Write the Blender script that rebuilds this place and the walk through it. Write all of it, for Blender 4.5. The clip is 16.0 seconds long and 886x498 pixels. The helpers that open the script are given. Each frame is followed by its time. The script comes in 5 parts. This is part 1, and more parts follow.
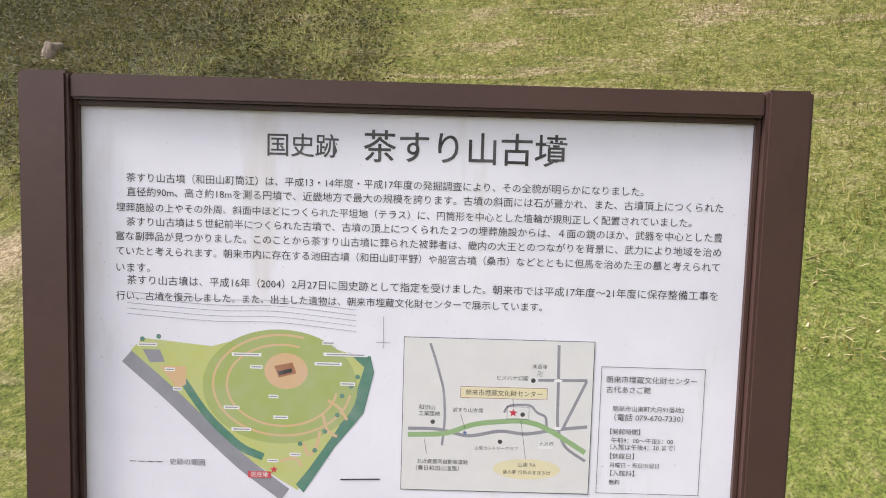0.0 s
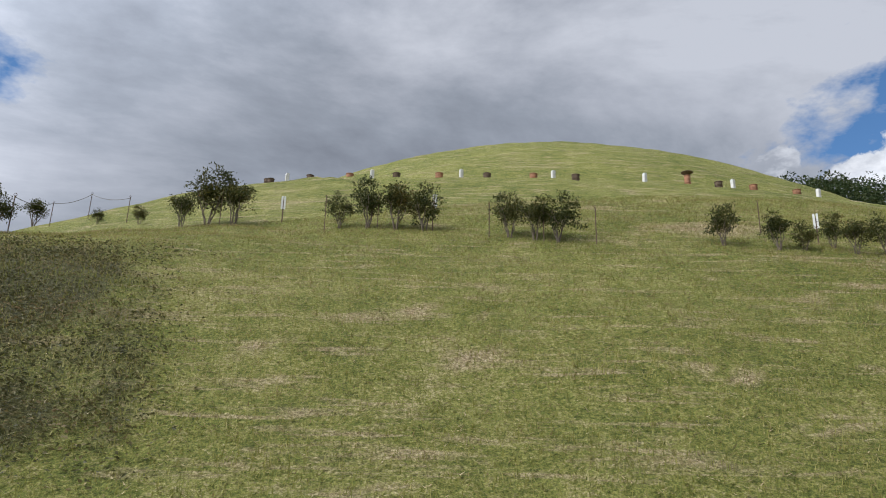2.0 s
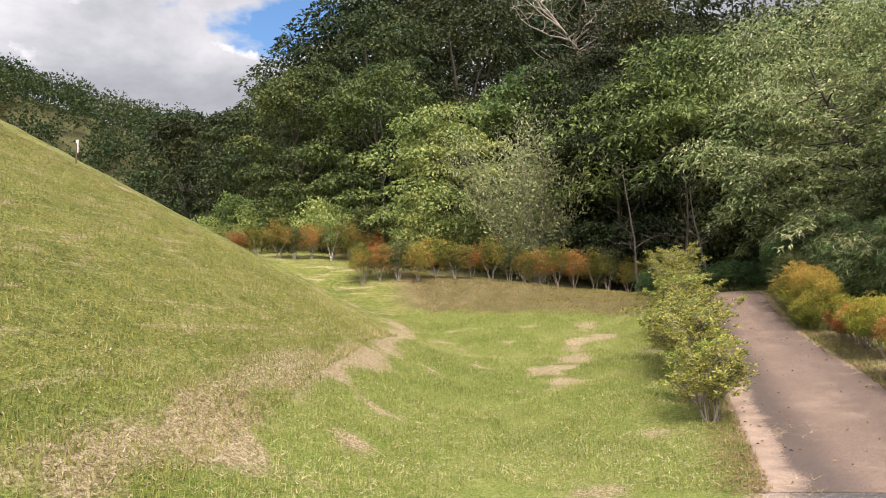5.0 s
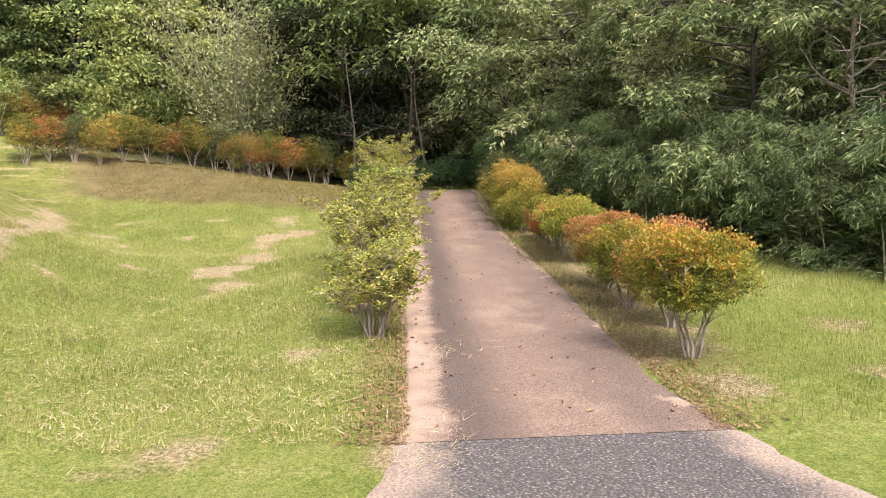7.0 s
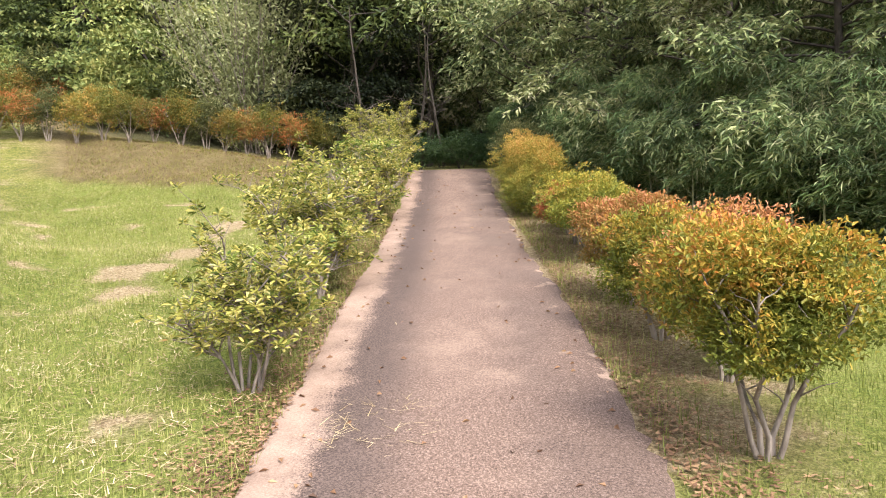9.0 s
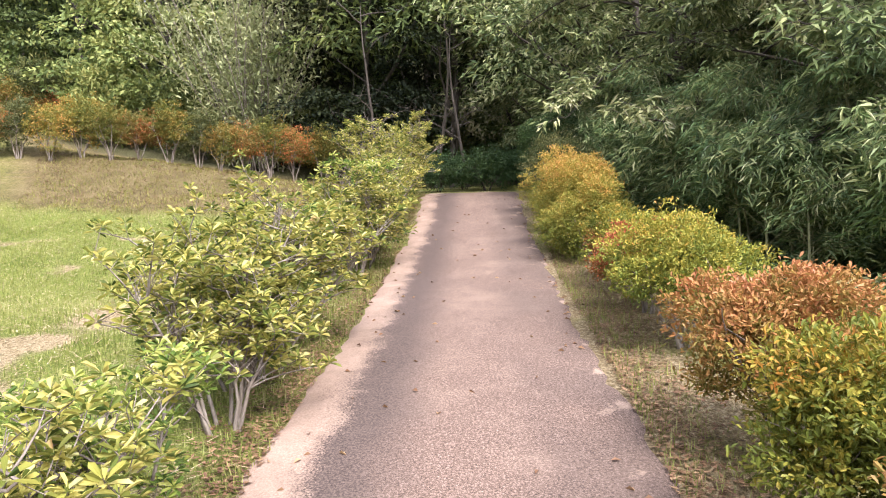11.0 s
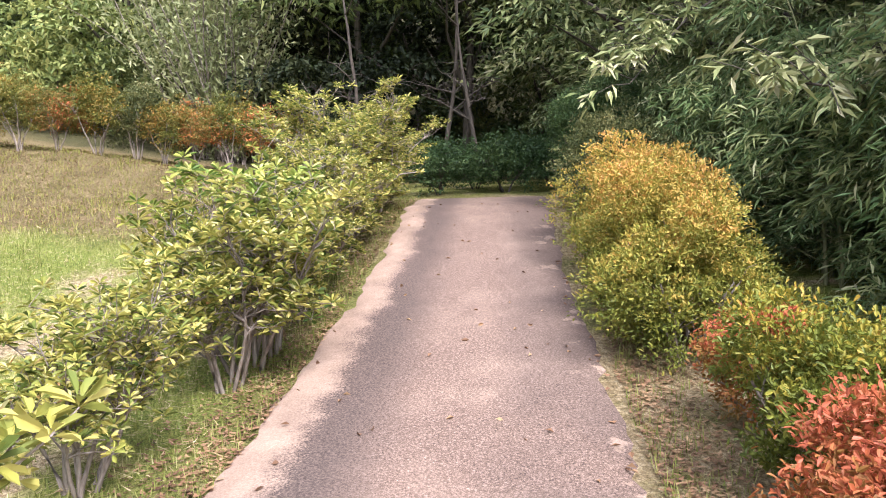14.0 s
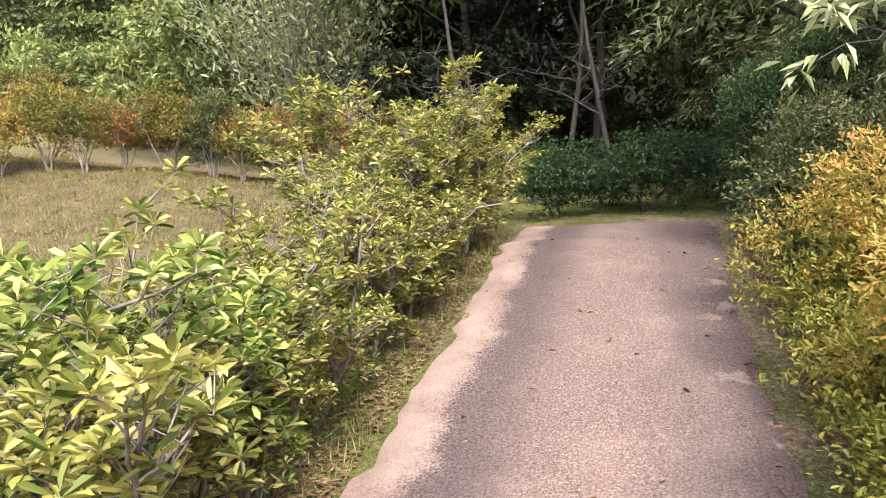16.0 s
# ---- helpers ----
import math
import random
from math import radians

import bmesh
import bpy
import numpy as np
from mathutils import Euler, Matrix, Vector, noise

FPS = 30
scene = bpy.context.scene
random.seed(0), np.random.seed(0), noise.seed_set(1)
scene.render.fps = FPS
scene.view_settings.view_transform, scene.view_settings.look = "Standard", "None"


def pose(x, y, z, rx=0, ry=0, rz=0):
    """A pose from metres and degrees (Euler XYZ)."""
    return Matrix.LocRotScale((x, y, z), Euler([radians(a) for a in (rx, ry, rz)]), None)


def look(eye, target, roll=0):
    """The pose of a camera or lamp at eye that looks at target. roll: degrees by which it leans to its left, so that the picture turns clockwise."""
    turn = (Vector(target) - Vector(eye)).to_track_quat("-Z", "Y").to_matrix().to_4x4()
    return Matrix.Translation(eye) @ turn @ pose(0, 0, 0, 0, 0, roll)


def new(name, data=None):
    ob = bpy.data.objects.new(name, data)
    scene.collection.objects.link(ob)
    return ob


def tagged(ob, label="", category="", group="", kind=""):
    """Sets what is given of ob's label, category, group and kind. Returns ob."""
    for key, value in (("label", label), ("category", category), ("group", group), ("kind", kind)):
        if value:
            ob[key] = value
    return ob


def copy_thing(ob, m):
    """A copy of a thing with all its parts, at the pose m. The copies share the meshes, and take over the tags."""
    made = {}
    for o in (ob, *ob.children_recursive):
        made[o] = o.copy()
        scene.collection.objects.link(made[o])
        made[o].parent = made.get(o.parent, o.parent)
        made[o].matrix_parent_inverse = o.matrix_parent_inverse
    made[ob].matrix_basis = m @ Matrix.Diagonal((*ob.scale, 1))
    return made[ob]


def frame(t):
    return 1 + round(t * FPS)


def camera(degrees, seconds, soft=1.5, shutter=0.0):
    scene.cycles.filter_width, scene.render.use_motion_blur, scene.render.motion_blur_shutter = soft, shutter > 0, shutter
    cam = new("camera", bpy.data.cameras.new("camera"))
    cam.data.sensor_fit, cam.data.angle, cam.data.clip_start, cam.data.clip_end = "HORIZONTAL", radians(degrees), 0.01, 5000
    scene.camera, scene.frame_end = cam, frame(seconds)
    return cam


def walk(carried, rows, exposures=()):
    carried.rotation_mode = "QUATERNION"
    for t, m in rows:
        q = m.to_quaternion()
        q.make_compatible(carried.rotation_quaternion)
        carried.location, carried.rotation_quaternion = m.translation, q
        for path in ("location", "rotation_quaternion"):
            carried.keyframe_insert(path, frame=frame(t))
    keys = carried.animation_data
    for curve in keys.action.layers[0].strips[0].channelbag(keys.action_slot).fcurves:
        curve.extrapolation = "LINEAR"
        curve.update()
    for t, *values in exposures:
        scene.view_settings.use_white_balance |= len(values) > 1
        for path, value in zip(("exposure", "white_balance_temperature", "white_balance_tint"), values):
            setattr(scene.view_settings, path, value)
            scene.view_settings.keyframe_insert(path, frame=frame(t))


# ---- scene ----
cam = camera(61.0, 16.0, 1.0)
METRES, EYE, TILT, LEAN, TURN = 17.0, 1.5, 0.0, 0.0, 0.0
ROWS = [
    (0.0, 0.0, 0.0, 0.0, 0.15, -5.19, -1.62),
    (0.5, -0.0003, 0.0001, 0.0052, -0.34, 0.8, -2.21),
    (1.0, -0.001, -0.0009, 0.0124, -2.4, 8.06, -2.89),
    (1.5, -0.0001, -0.0017, 0.0163, -7.57, 13.88, -2.71),
    (2.0, 0.0049, -0.0015, 0.0197, -16.42, 17.77, -1.42),
    (2.5, 0.0091, -0.0011, 0.0204, -27.84, 19.36, 0.72),
    (3.0, 0.0106, 0.0001, 0.0202, -40.0, 18.7, 2.79),
    (3.5, 0.0125, 0.001, 0.0183, -51.96, 16.54, 3.94),
    (4.0, 0.0187, -0.0009, 0.0164, -63.75, 13.45, 4.02),
    (4.5, 0.0325, -0.0104, 0.013, -75.24, 9.95, 3.58),
    (5.0, 0.0541, -0.0198, 0.0119, -86.24, 6.3, 2.61),
    (7.5, 0.2163, -0.1186, 0.0058, -106.21, -2.68, 1.48),
    (8.0, 0.2543, -0.1427, 0.0055, -105.91, -3.38, 1.8),
    (8.5, 0.2901, -0.1669, 0.0057, -103.52, -3.81, 1.55),
    (11.0, 0.4886, -0.2305, 0.0247, -99.56, -2.19, 1.27),
    (11.5, 0.5312, -0.243, 0.0327, -99.99, -0.99, 1.1),
    (12.0, 0.5752, -0.2551, 0.0378, -99.55, -0.72, 1.12),
    (12.5, 0.6184, -0.266, 0.0426, -98.55, -1.15, 1.15),
    (13.0, 0.6588, -0.2786, 0.0467, -96.92, -2.26, 1.33),
    (13.5, 0.6999, -0.2884, 0.0508, -96.4, -3.0, 1.32),
    (14.0, 0.7412, -0.3013, 0.0532, -97.19, -3.59, 1.44),
    (14.5, 0.7838, -0.3108, 0.057, -96.98, -4.03, 1.63),
    (15.0, 0.8242, -0.322, 0.061, -95.28, -4.21, 1.9),
    (15.5, 0.8637, -0.3278, 0.0664, -92.06, -4.04, 2.26),
    (16.0, 0.9039, -0.3354, 0.072, -86.76, -3.42, 2.84),
]
EXPOSURES = [(0.0, 0.66, 6450, 17), (0.5, 0.58, 6400, 16), (1.0, 0.39, 6250, 14), (1.5, 0.14, 6150, 12), (2.5, 0.05, 6000, 11), (3.5, 0.25, 6100, 11), (4.0, 0.45, 6350, 11), (5.0, 0.85, 6800, 14), (7.5, 1.18, 6700, 17), (8.5, 1.24, 6600, 17), (11.0, 1.41, 6200, 20), (12.5, 1.52, 5850, 22), (14.5, 1.52, 6100, 20), (16.0, 1.45, 6150, 20)]
walk(cam, [(t, pose(0, 0, EYE, TILT, LEAN, TURN) @ pose(METRES * x, METRES * y, METRES * z, 90 + pitch, roll, yaw)) for t, x, y, z, yaw, pitch, roll in ROWS], EXPOSURES)

# ---- light: a cloudy sky with a veiled sun from the south ----
SUN = Vector((-0.8, -0.2, 0.92)).normalized()


class Nodes:
    """A small hand for writing node trees."""

    def __init__(self, tree):
        self.tree = tree
        tree.nodes.clear()

    def add(self, kind, inputs=None, **props):
        n = self.tree.nodes.new(kind)
        for k, v in props.items():
            if k == "operation":
                n.operation = v
            elif k == "data_type":
                n.data_type = v
            elif k == "blend_type":
                n.blend_type = v
            elif k == "attribute_name":
                n.attribute_name = v
            elif k == "feature":
                n.feature = v
            elif k == "sky_type":
                n.sky_type = v
        for k, v in (inputs or {}).items():
            if isinstance(v, bpy.types.NodeSocket):
                self.tree.links.new(v, n.inputs[k])
            else:
                n.inputs[k].default_value = v
        return n

    def noise(self, vec, scale, detail=4.0, rough=0.55, dist=0.0):
        n = self.add("ShaderNodeTexNoise", {"Scale": scale, "Detail": detail, "Roughness": rough, "Distortion": dist})
        if vec is not None:
            self.tree.links.new(vec, n.inputs["Vector"])
        return n.outputs["Fac"]

    def ramp(self, fac, stops):
        n = self.add("ShaderNodeValToRGB", {"Fac": fac})
        e = n.color_ramp.elements
        while len(e) < len(stops):
            e.new(0.5)
        for i, (p, c) in enumerate(stops):
            e[i].position = p
            e[i].color = (*c, 1) if len(c) == 3 else c
        return n.outputs["Color"]

    def step(self, fac, lo, hi):
        return self.add("ShaderNodeMapRange", {"Value": fac, "From Min": lo, "From Max": hi}).outputs["Result"]

    def math(self, op, a, b=0.0):
        return self.add("ShaderNodeMath", {0: a, 1: b}, operation=op).outputs[0]

    def mix(self, fac, a, b, how="MIX"):
        n = self.add("ShaderNodeMix", {"Factor": fac}, data_type="RGBA", blend_type=how)
        for i, v in ((6, a), (7, b)):
            if isinstance(v, bpy.types.NodeSocket):
                self.tree.links.new(v, n.inputs[i])
            else:
                n.inputs[i].default_value = (*v, 1)
        return n.outputs[2]

    def link(self, a, b):
        self.tree.links.new(a, b)


def make_world():
    w = bpy.data.worlds.new("world")
    scene.world = w
    w.use_nodes = True
    k = Nodes(w.node_tree)
    sky = k.add("ShaderNodeTexSky", sky_type="NISHITA")
    sky.sun_disc = False
    sky.sun_elevation = math.asin(SUN.z)
    sky.sun_rotation = math.atan2(SUN.x, SUN.y)
    sky.air_density, sky.dust_density, sky.ozone_density = 1.0, 0.6, 1.5
    blue = k.add("ShaderNodeVectorMath", {0: sky.outputs[0], "Scale": 0.12}, operation="SCALE").outputs[0]
    blue = k.add("ShaderNodeHueSaturation", {"Saturation": 1.2, "Color": blue}).outputs[0]
    co = k.add("ShaderNodeTexCoord").outputs["Generated"]
    # compass bearing and height above the horizon, in degrees, ruffled so that cloud edges billow
    flat = k.add("ShaderNodeMapping", {"Vector": co, "Scale": (1.0, 1.0, 1.9), "Location": (2.3, 0.65, 0.2)}).outputs[0]
    sep = k.add("ShaderNodeSeparateXYZ", {0: co})
    puff = k.noise(co, 16.0, 7, 0.6)
    drift = k.noise(flat, 5.0, 6, 0.6)
    way = k.math("MULTIPLY", k.math("ARCTAN2", sep.outputs[0], sep.outputs[1]), 57.2958)
    rise = k.math("MULTIPLY", k.math("ARCSINE", sep.outputs[2]), 57.2958)

    def blobs(spots, rough, source):
        """One where the sky lies well inside one of the ovals (bearing, height, half width, half height, slant), falling to zero at their rims."""
        best = None
        for a, e, wa, we, slant in spots:
            da, de = k.math("SUBTRACT", way, a), k.math("SUBTRACT", rise, e)
            de = k.math("SUBTRACT", de, k.math("MULTIPLY", da, slant))
            da, de = k.math("DIVIDE", da, wa), k.math("DIVIDE", de, we)
            d = k.math("SUBTRACT", 1.0, k.math("SQRT", k.math("ADD", k.math("MULTIPLY", da, da), k.math("MULTIPLY", de, de))))
            best = d if best is None else k.math("MAXIMUM", best, d)
        return k.math("ADD", best, k.math("MULTIPLY", k.math("SUBTRACT", source, 0.5), rough))

    # breaks of blue to the north-west and the east, and the bright heaped cloud that stands in the eastern one
    gap = blobs([(-24, 24, 6.5, 7.5, 0.0), (50, 24.2, 10.5, 4.4, 0.12), (60.5, 30, 4.2, 1.5, 0.55), (76, 22.8, 5.5, 1.7, 0.12)], 4.6, drift)
    heap = blobs([(46.8, 20.6, 2.6, 2.2, 0.0), (50.5, 21.0, 3.0, 3.2, 0.0), (53.8, 21.5, 3.2, 3.9, 0.0), (57, 20.8, 2.2, 2.6, 0.0), (59.8, 24.6, 2.2, 1.9, 0.45), (41.6, 22.4, 1.7, 1.4, 0.3), (67, 18.4, 6.5, 3.2, 0.1), (-21, 19, 6, 2.6, 0.0)], 1.5, puff)
    mask = k.step(gap, 0.55, 0.0)
    stack = k.step(heap, 0.02, 0.13)
    body = k.noise(flat, 1.9, 10, 0.6, 0.4)
    shade = k.math("ADD", k.math("MULTIPLY", body, 0.95), k.math("MULTIPLY", k.step(gap, -0.9, 0.4), 0.06))
    cloud = k.ramp(shade, [(0.36, (0.22, 0.235, 0.265)), (0.46, (0.30, 0.32, 0.355)), (0.54, (0.40, 0.415, 0.45)), (0.66, (0.56, 0.57, 0.60))])
    white = k.ramp(k.math("ADD", k.math("MULTIPLY", puff, 0.45), k.math("MULTIPLY", k.step(heap, 0.0, 0.8), 0.5)), [(0.2, (0.62, 0.64, 0.67)), (0.5, (0.92, 0.92, 0.92)), (0.75, (0.80, 0.81, 0.83))])
    # clouds glow round the veiled sun
    toward = k.add("ShaderNodeVectorMath", {0: co, 1: SUN}, operation="DOT_PRODUCT").outputs["Value"]
    glow = k.math("ADD", 1.0, k.math("MULTIPLY", k.math("POWER", k.step(toward, 0.15, 1.0), 1.5), 4.8))
    cloud = k.add("ShaderNodeVectorMath", {0: cloud, "Scale": glow}, operation="SCALE").outputs[0]
    col = k.mix(mask, k.mix(stack, blue, white), cloud)
    bg = k.add("ShaderNodeBackground", {"Color": col, "Strength": 1.0})
    out = k.add("ShaderNodeOutputWorld")
    k.link(bg.outputs[0], out.inputs[0])


make_world()
lamp = bpy.data.lights.new("sun", "SUN")
lamp.energy, lamp.angle, lamp.color = 3.3, radians(22), (1.0, 0.95, 0.87)
new("sun", lamp).matrix_world = look(SUN * 50, (0, 0, 0))


# ---- materials ----
def material(name):
    m = bpy.data.materials.new(name)
    m.use_nodes = True
    return m, Nodes(m.node_tree)


def surface(k, color, rough=0.8, bump=None, strength=0.3, dist=0.01, metallic=0.0, spec=0.5):
    b = k.add("ShaderNodeBsdfPrincipled", {"Base Color": color if isinstance(color, bpy.types.NodeSocket) else (*color, 1),
                                           "Roughness": rough, "Metallic": metallic, "Specular IOR Level": spec})
    if bump is not None:
        n = k.add("ShaderNodeBump", {"Height": bump, "Strength": strength, "Distance": dist})
        k.link(n.outputs[0], b.inputs["Normal"])
    out = k.add("ShaderNodeOutputMaterial")
    k.link(b.outputs[0], out.inputs[0])
    return b, out


def position(k):
    return k.add("ShaderNodeNewGeometry").outputs["Position"]


def plain(name, color, rough=0.6, vary=0.15, size=6.0, metallic=0.0, bump=0.15):
    """Paint, stone or metal with fine grain and slight stains."""
    m, k = material(name)
    p = k.add("ShaderNodeTexCoord").outputs["Object"]
    a, b = k.noise(p, size, 6, 0.6), k.noise(p, size * 14, 3, 0.6)
    t = k.math("ADD", k.math("MULTIPLY", a, 0.7), k.math("MULTIPLY", b, 0.3))
    lo = tuple(c * (1 - vary) for c in color)
    hi = tuple(min(1, c * (1 + vary)) for c in color)
    surface(k, k.ramp(t, [(0.35, lo), (0.65, hi)]), rough, b, bump, 0.004, metallic)
    return m


def leafy(name, stops, size=1.4, rough=0.5, thin=0.3, local=0.55, tall=0.0, differ=0.0):
    """Leaves: the colour drifts over the crown and differs from leaf to leaf; light shines through a little."""
    m, k = material(name)
    g = k.add("ShaderNodeNewGeometry")
    wide = k.step(k.noise(g.outputs["Position"], size, 3, 0.5), 0.3, 0.7)
    t = k.math("ADD", k.math("MULTIPLY", wide, 1 - local), k.math("MULTIPLY", g.outputs["Random Per Island"], local))
    if tall:
        # outer top leaves turn first
        z = k.add("ShaderNodeSeparateXYZ", {0: k.add("ShaderNodeTexCoord").outputs["Object"]}).outputs[2]
        t = k.math("ADD", k.math("MULTIPLY", t, 0.62), k.math("MULTIPLY", k.step(z, 0.2, tall), 0.42))
    col = k.ramp(t, stops)
    if differ:
        # plants of one kind differ in tone
        o = k.add("ShaderNodeObjectInfo").outputs["Random"]
        col = k.add("ShaderNodeHueSaturation", {"Hue": k.add("ShaderNodeMapRange", {"Value": o, "To Min": 0.5 - differ * 0.07, "To Max": 0.5 + differ * 0.035}).outputs[0],
                                                "Value": k.add("ShaderNodeMapRange", {"Value": k.math("FRACT", k.math("MULTIPLY", o, 7.3)), "To Min": 1 - differ, "To Max": 1 + differ * 0.6}).outputs[0], "Color": col}).outputs[0]
    b, out = surface(k, col, rough, spec=0.24)
    tr = k.add("ShaderNodeBsdfTranslucent", {"Color": col})
    mx = k.add("ShaderNodeMixShader", {0: thin, 1: b.outputs[0], 2: tr.outputs[0]})
    k.link(mx.outputs[0], out.inputs[0])
    return m


def bark(name, color, pale):
    m, k = material(name)
    p = k.add("ShaderNodeTexCoord").outputs["Object"]
    st = k.add("ShaderNodeMapping", {"Vector": p, "Scale": (1, 1, 0.25)}).outputs[0]
    n = k.noise(st, 22, 5, 0.65)
    surface(k, k.ramp(n, [(0.35, color), (0.65, pale)]), 0.85, n, 0.6, 0.01)
    return m


def ground_material():
    m, k = material("ground")
    p = position(k)
    z = k.add("ShaderNodeAttribute", attribute_name="zone")
    sep = k.add("ShaderNodeSeparateColor", {"Color": z.outputs["Color"]})
    dry, brown, dark = sep.outputs[0], sep.outputs[1], sep.outputs[2]
    wide, mid, fine = k.noise(p, 0.18, 4, 0.6), k.noise(p, 1.5, 5, 0.65), k.noise(p, 28, 5, 0.7)
    blade = k.noise(k.add("ShaderNodeMapping", {"Vector": p, "Scale": (1, 1, 0.3)}).outputs[0], 75, 4, 0.7)
    clump = k.noise(p, 7.5, 5, 0.7)
    t = k.math("ADD", k.math("MULTIPLY", mid, 0.18), k.math("ADD", k.math("MULTIPLY", wide, 0.14), k.math("ADD", k.math("MULTIPLY", fine, 0.48), k.math("MULTIPLY", clump, 0.24))))
    grass = k.ramp(t, [(0.42, (0.055, 0.075, 0.012)), (0.5, (0.165, 0.185, 0.034)), (0.56, (0.27, 0.265, 0.065)), (0.64, (0.46, 0.40, 0.19))])
    straw = k.ramp(fine, [(0.36, (0.22, 0.155, 0.075)), (0.5, (0.43, 0.33, 0.185)), (0.62, (0.62, 0.51, 0.33))])
    earth = k.ramp(k.math("ADD", k.math("MULTIPLY", fine, 0.6), k.math("MULTIPLY", mid, 0.4)), [(0.36, (0.11, 0.08, 0.035)), (0.5, (0.21, 0.155, 0.072)), (0.66, (0.34, 0.26, 0.14))])
    # dark litter and weeds; also tints the painted shade below the terrace edge
    moss_and_shade = k.ramp(fine, [(0.34, (0.035, 0.030, 0.014)), (0.52, (0.10, 0.10, 0.036)), (0.68, (0.17, 0.13, 0.075))])
    # mown straw lies in thin streaks along the contours
    streak = k.noise(k.add("ShaderNodeMapping", {"Vector": p, "Scale": (0.45, 0.45, 5.5)}).outputs[0], 1.6, 6, 0.68, 0.6)
    grass = k.mix(k.math("MULTIPLY", k.step(streak, 0.53, 0.64), 0.75), grass, straw)
    col = k.mix(k.step(k.math("ADD", dry, k.math("MULTIPLY", k.math("SUBTRACT", mid, 0.5), 1.5)), 0.3, 0.7), grass, straw)
    fresh = k.ramp(t, [(0.41, (0.11, 0.155, 0.022)), (0.5, (0.21, 0.26, 0.048)), (0.58, (0.30, 0.32, 0.085)), (0.67, (0.45, 0.39, 0.19))])
    col = k.mix(k.math("MULTIPLY", z.outputs["Alpha"], k.step(k.math("ADD", dry, k.math("MULTIPLY", k.math("SUBTRACT", mid, 0.5), 1.5)), 0.7, 0.3)), col, fresh)
    col = k.mix(brown, col, earth)
    col = k.mix(k.step(k.math("ADD", dark, k.math("MULTIPLY", k.math("SUBTRACT", mid, 0.5), 0.8)), 0.3, 0.75), col, moss_and_shade)
    col = k.mix(0.75, col, k.ramp(blade, [(0.4, (0.34, 0.34, 0.34)), (0.56, (1.0, 1.0, 1.0))]), "MULTIPLY")
    hgt = k.math("ADD", k.math("MULTIPLY", clump, 0.7), k.math("ADD", k.math("MULTIPLY", fine, 0.5), k.math("MULTIPLY", blade, 0.5)))
    surface(k, col, 0.9, hgt, 1.0, 0.07, spec=0.2)
    return m


def path_material():
    m, k = material("path")
    p = position(k)
    e = k.add("ShaderNodeAttribute", attribute_name="across").outputs["Fac"]
    wide, mid, fine, grit = k.noise(p, 0.7, 4, 0.6), k.noise(p, 3.2, 5, 0.6), k.noise(p, 78, 4, 0.72), k.noise(p, 190, 2, 0.7)
    base = k.ramp(k.math("ADD", k.math("MULTIPLY", fine, 0.55), k.math("MULTIPLY", grit, 0.45)),
                  [(0.38, (0.04, 0.028, 0.022)), (0.5, (0.130, 0.088, 0.067)), (0.62, (0.29, 0.21, 0.168))])
    chips = k.add("ShaderNodeTexVoronoi", {"Vector": p, "Scale": 50.0})
    loud = k.math("MULTIPLY", k.step(chips.outputs["Distance"], 0.34, 0.16), k.step(k.add("ShaderNodeSeparateColor", {"Color": chips.outputs["Color"]}).outputs[0], 0.62, 0.9))
    base = k.mix(k.math("MULTIPLY", loud, 0.55), base, (0.36, 0.28, 0.235))
    sand = k.ramp(k.math("ADD", k.math("MULTIPLY", fine, 0.5), k.math("MULTIPLY", mid, 0.5)), [(0.35, (0.17, 0.118, 0.088)), (0.55, (0.285, 0.205, 0.155)), (0.7, (0.38, 0.285, 0.22))])
    damp = k.ramp(fine, [(0.36, (0.032, 0.024, 0.021)), (0.64, (0.105, 0.078, 0.066))])
    wob = k.math("ADD", e, k.math("ADD", k.math("MULTIPLY", k.math("SUBTRACT", wide, 0.5), 0.22), k.math("MULTIPLY", k.math("SUBTRACT", mid, 0.5), 0.35)))
    side = k.math("ABSOLUTE", wob)
    wet = k.math("MULTIPLY", k.step(side, 0.22, 0.5), k.step(wide, 0.36, 0.56))
    col = k.mix(k.math("MULTIPLY", k.step(k.math("ADD", k.math("MULTIPLY", wide, 0.7), k.math("MULTIPLY", mid, 0.3)), 0.48, 0.62), 0.3), base, sand)
    col = k.mix(k.math("MULTIPLY", wet, 0.5), col, damp)
    col = k.mix(k.math("MULTIPLY", k.step(k.math("ADD", k.math("SUBTRACT", side, k.math("MULTIPLY", k.step(e, 0.2, -0.2), k.step(mid, 0.62, 0.45))), k.math("MULTIPLY", k.math("SUBTRACT", fine, 0.5), 0.25)), 0.62, 0.86), 0.85), col, sand)
    left = k.math("ADD", e, k.math("ADD", k.math("MULTIPLY", k.math("SUBTRACT", mid, 0.5), 0.26), k.math("MULTIPLY", k.math("SUBTRACT", fine, 0.5), 0.3)))
    col = k.mix(k.math("MULTIPLY", k.math("MULTIPLY", k.step(left, 0.12, 0.45), k.step(left, 0.70, 0.62)), 0.75), col, damp)
    col = k.mix(k.math("MULTIPLY", k.step(left, 0.63, 0.79), 0.64), col, sand)
    hgt = k.math("ADD", k.math("MULTIPLY", fine, 0.5), grit)
    surface(k, col, 0.9, hgt, 0.25, 0.004, spec=0.2)
    return m


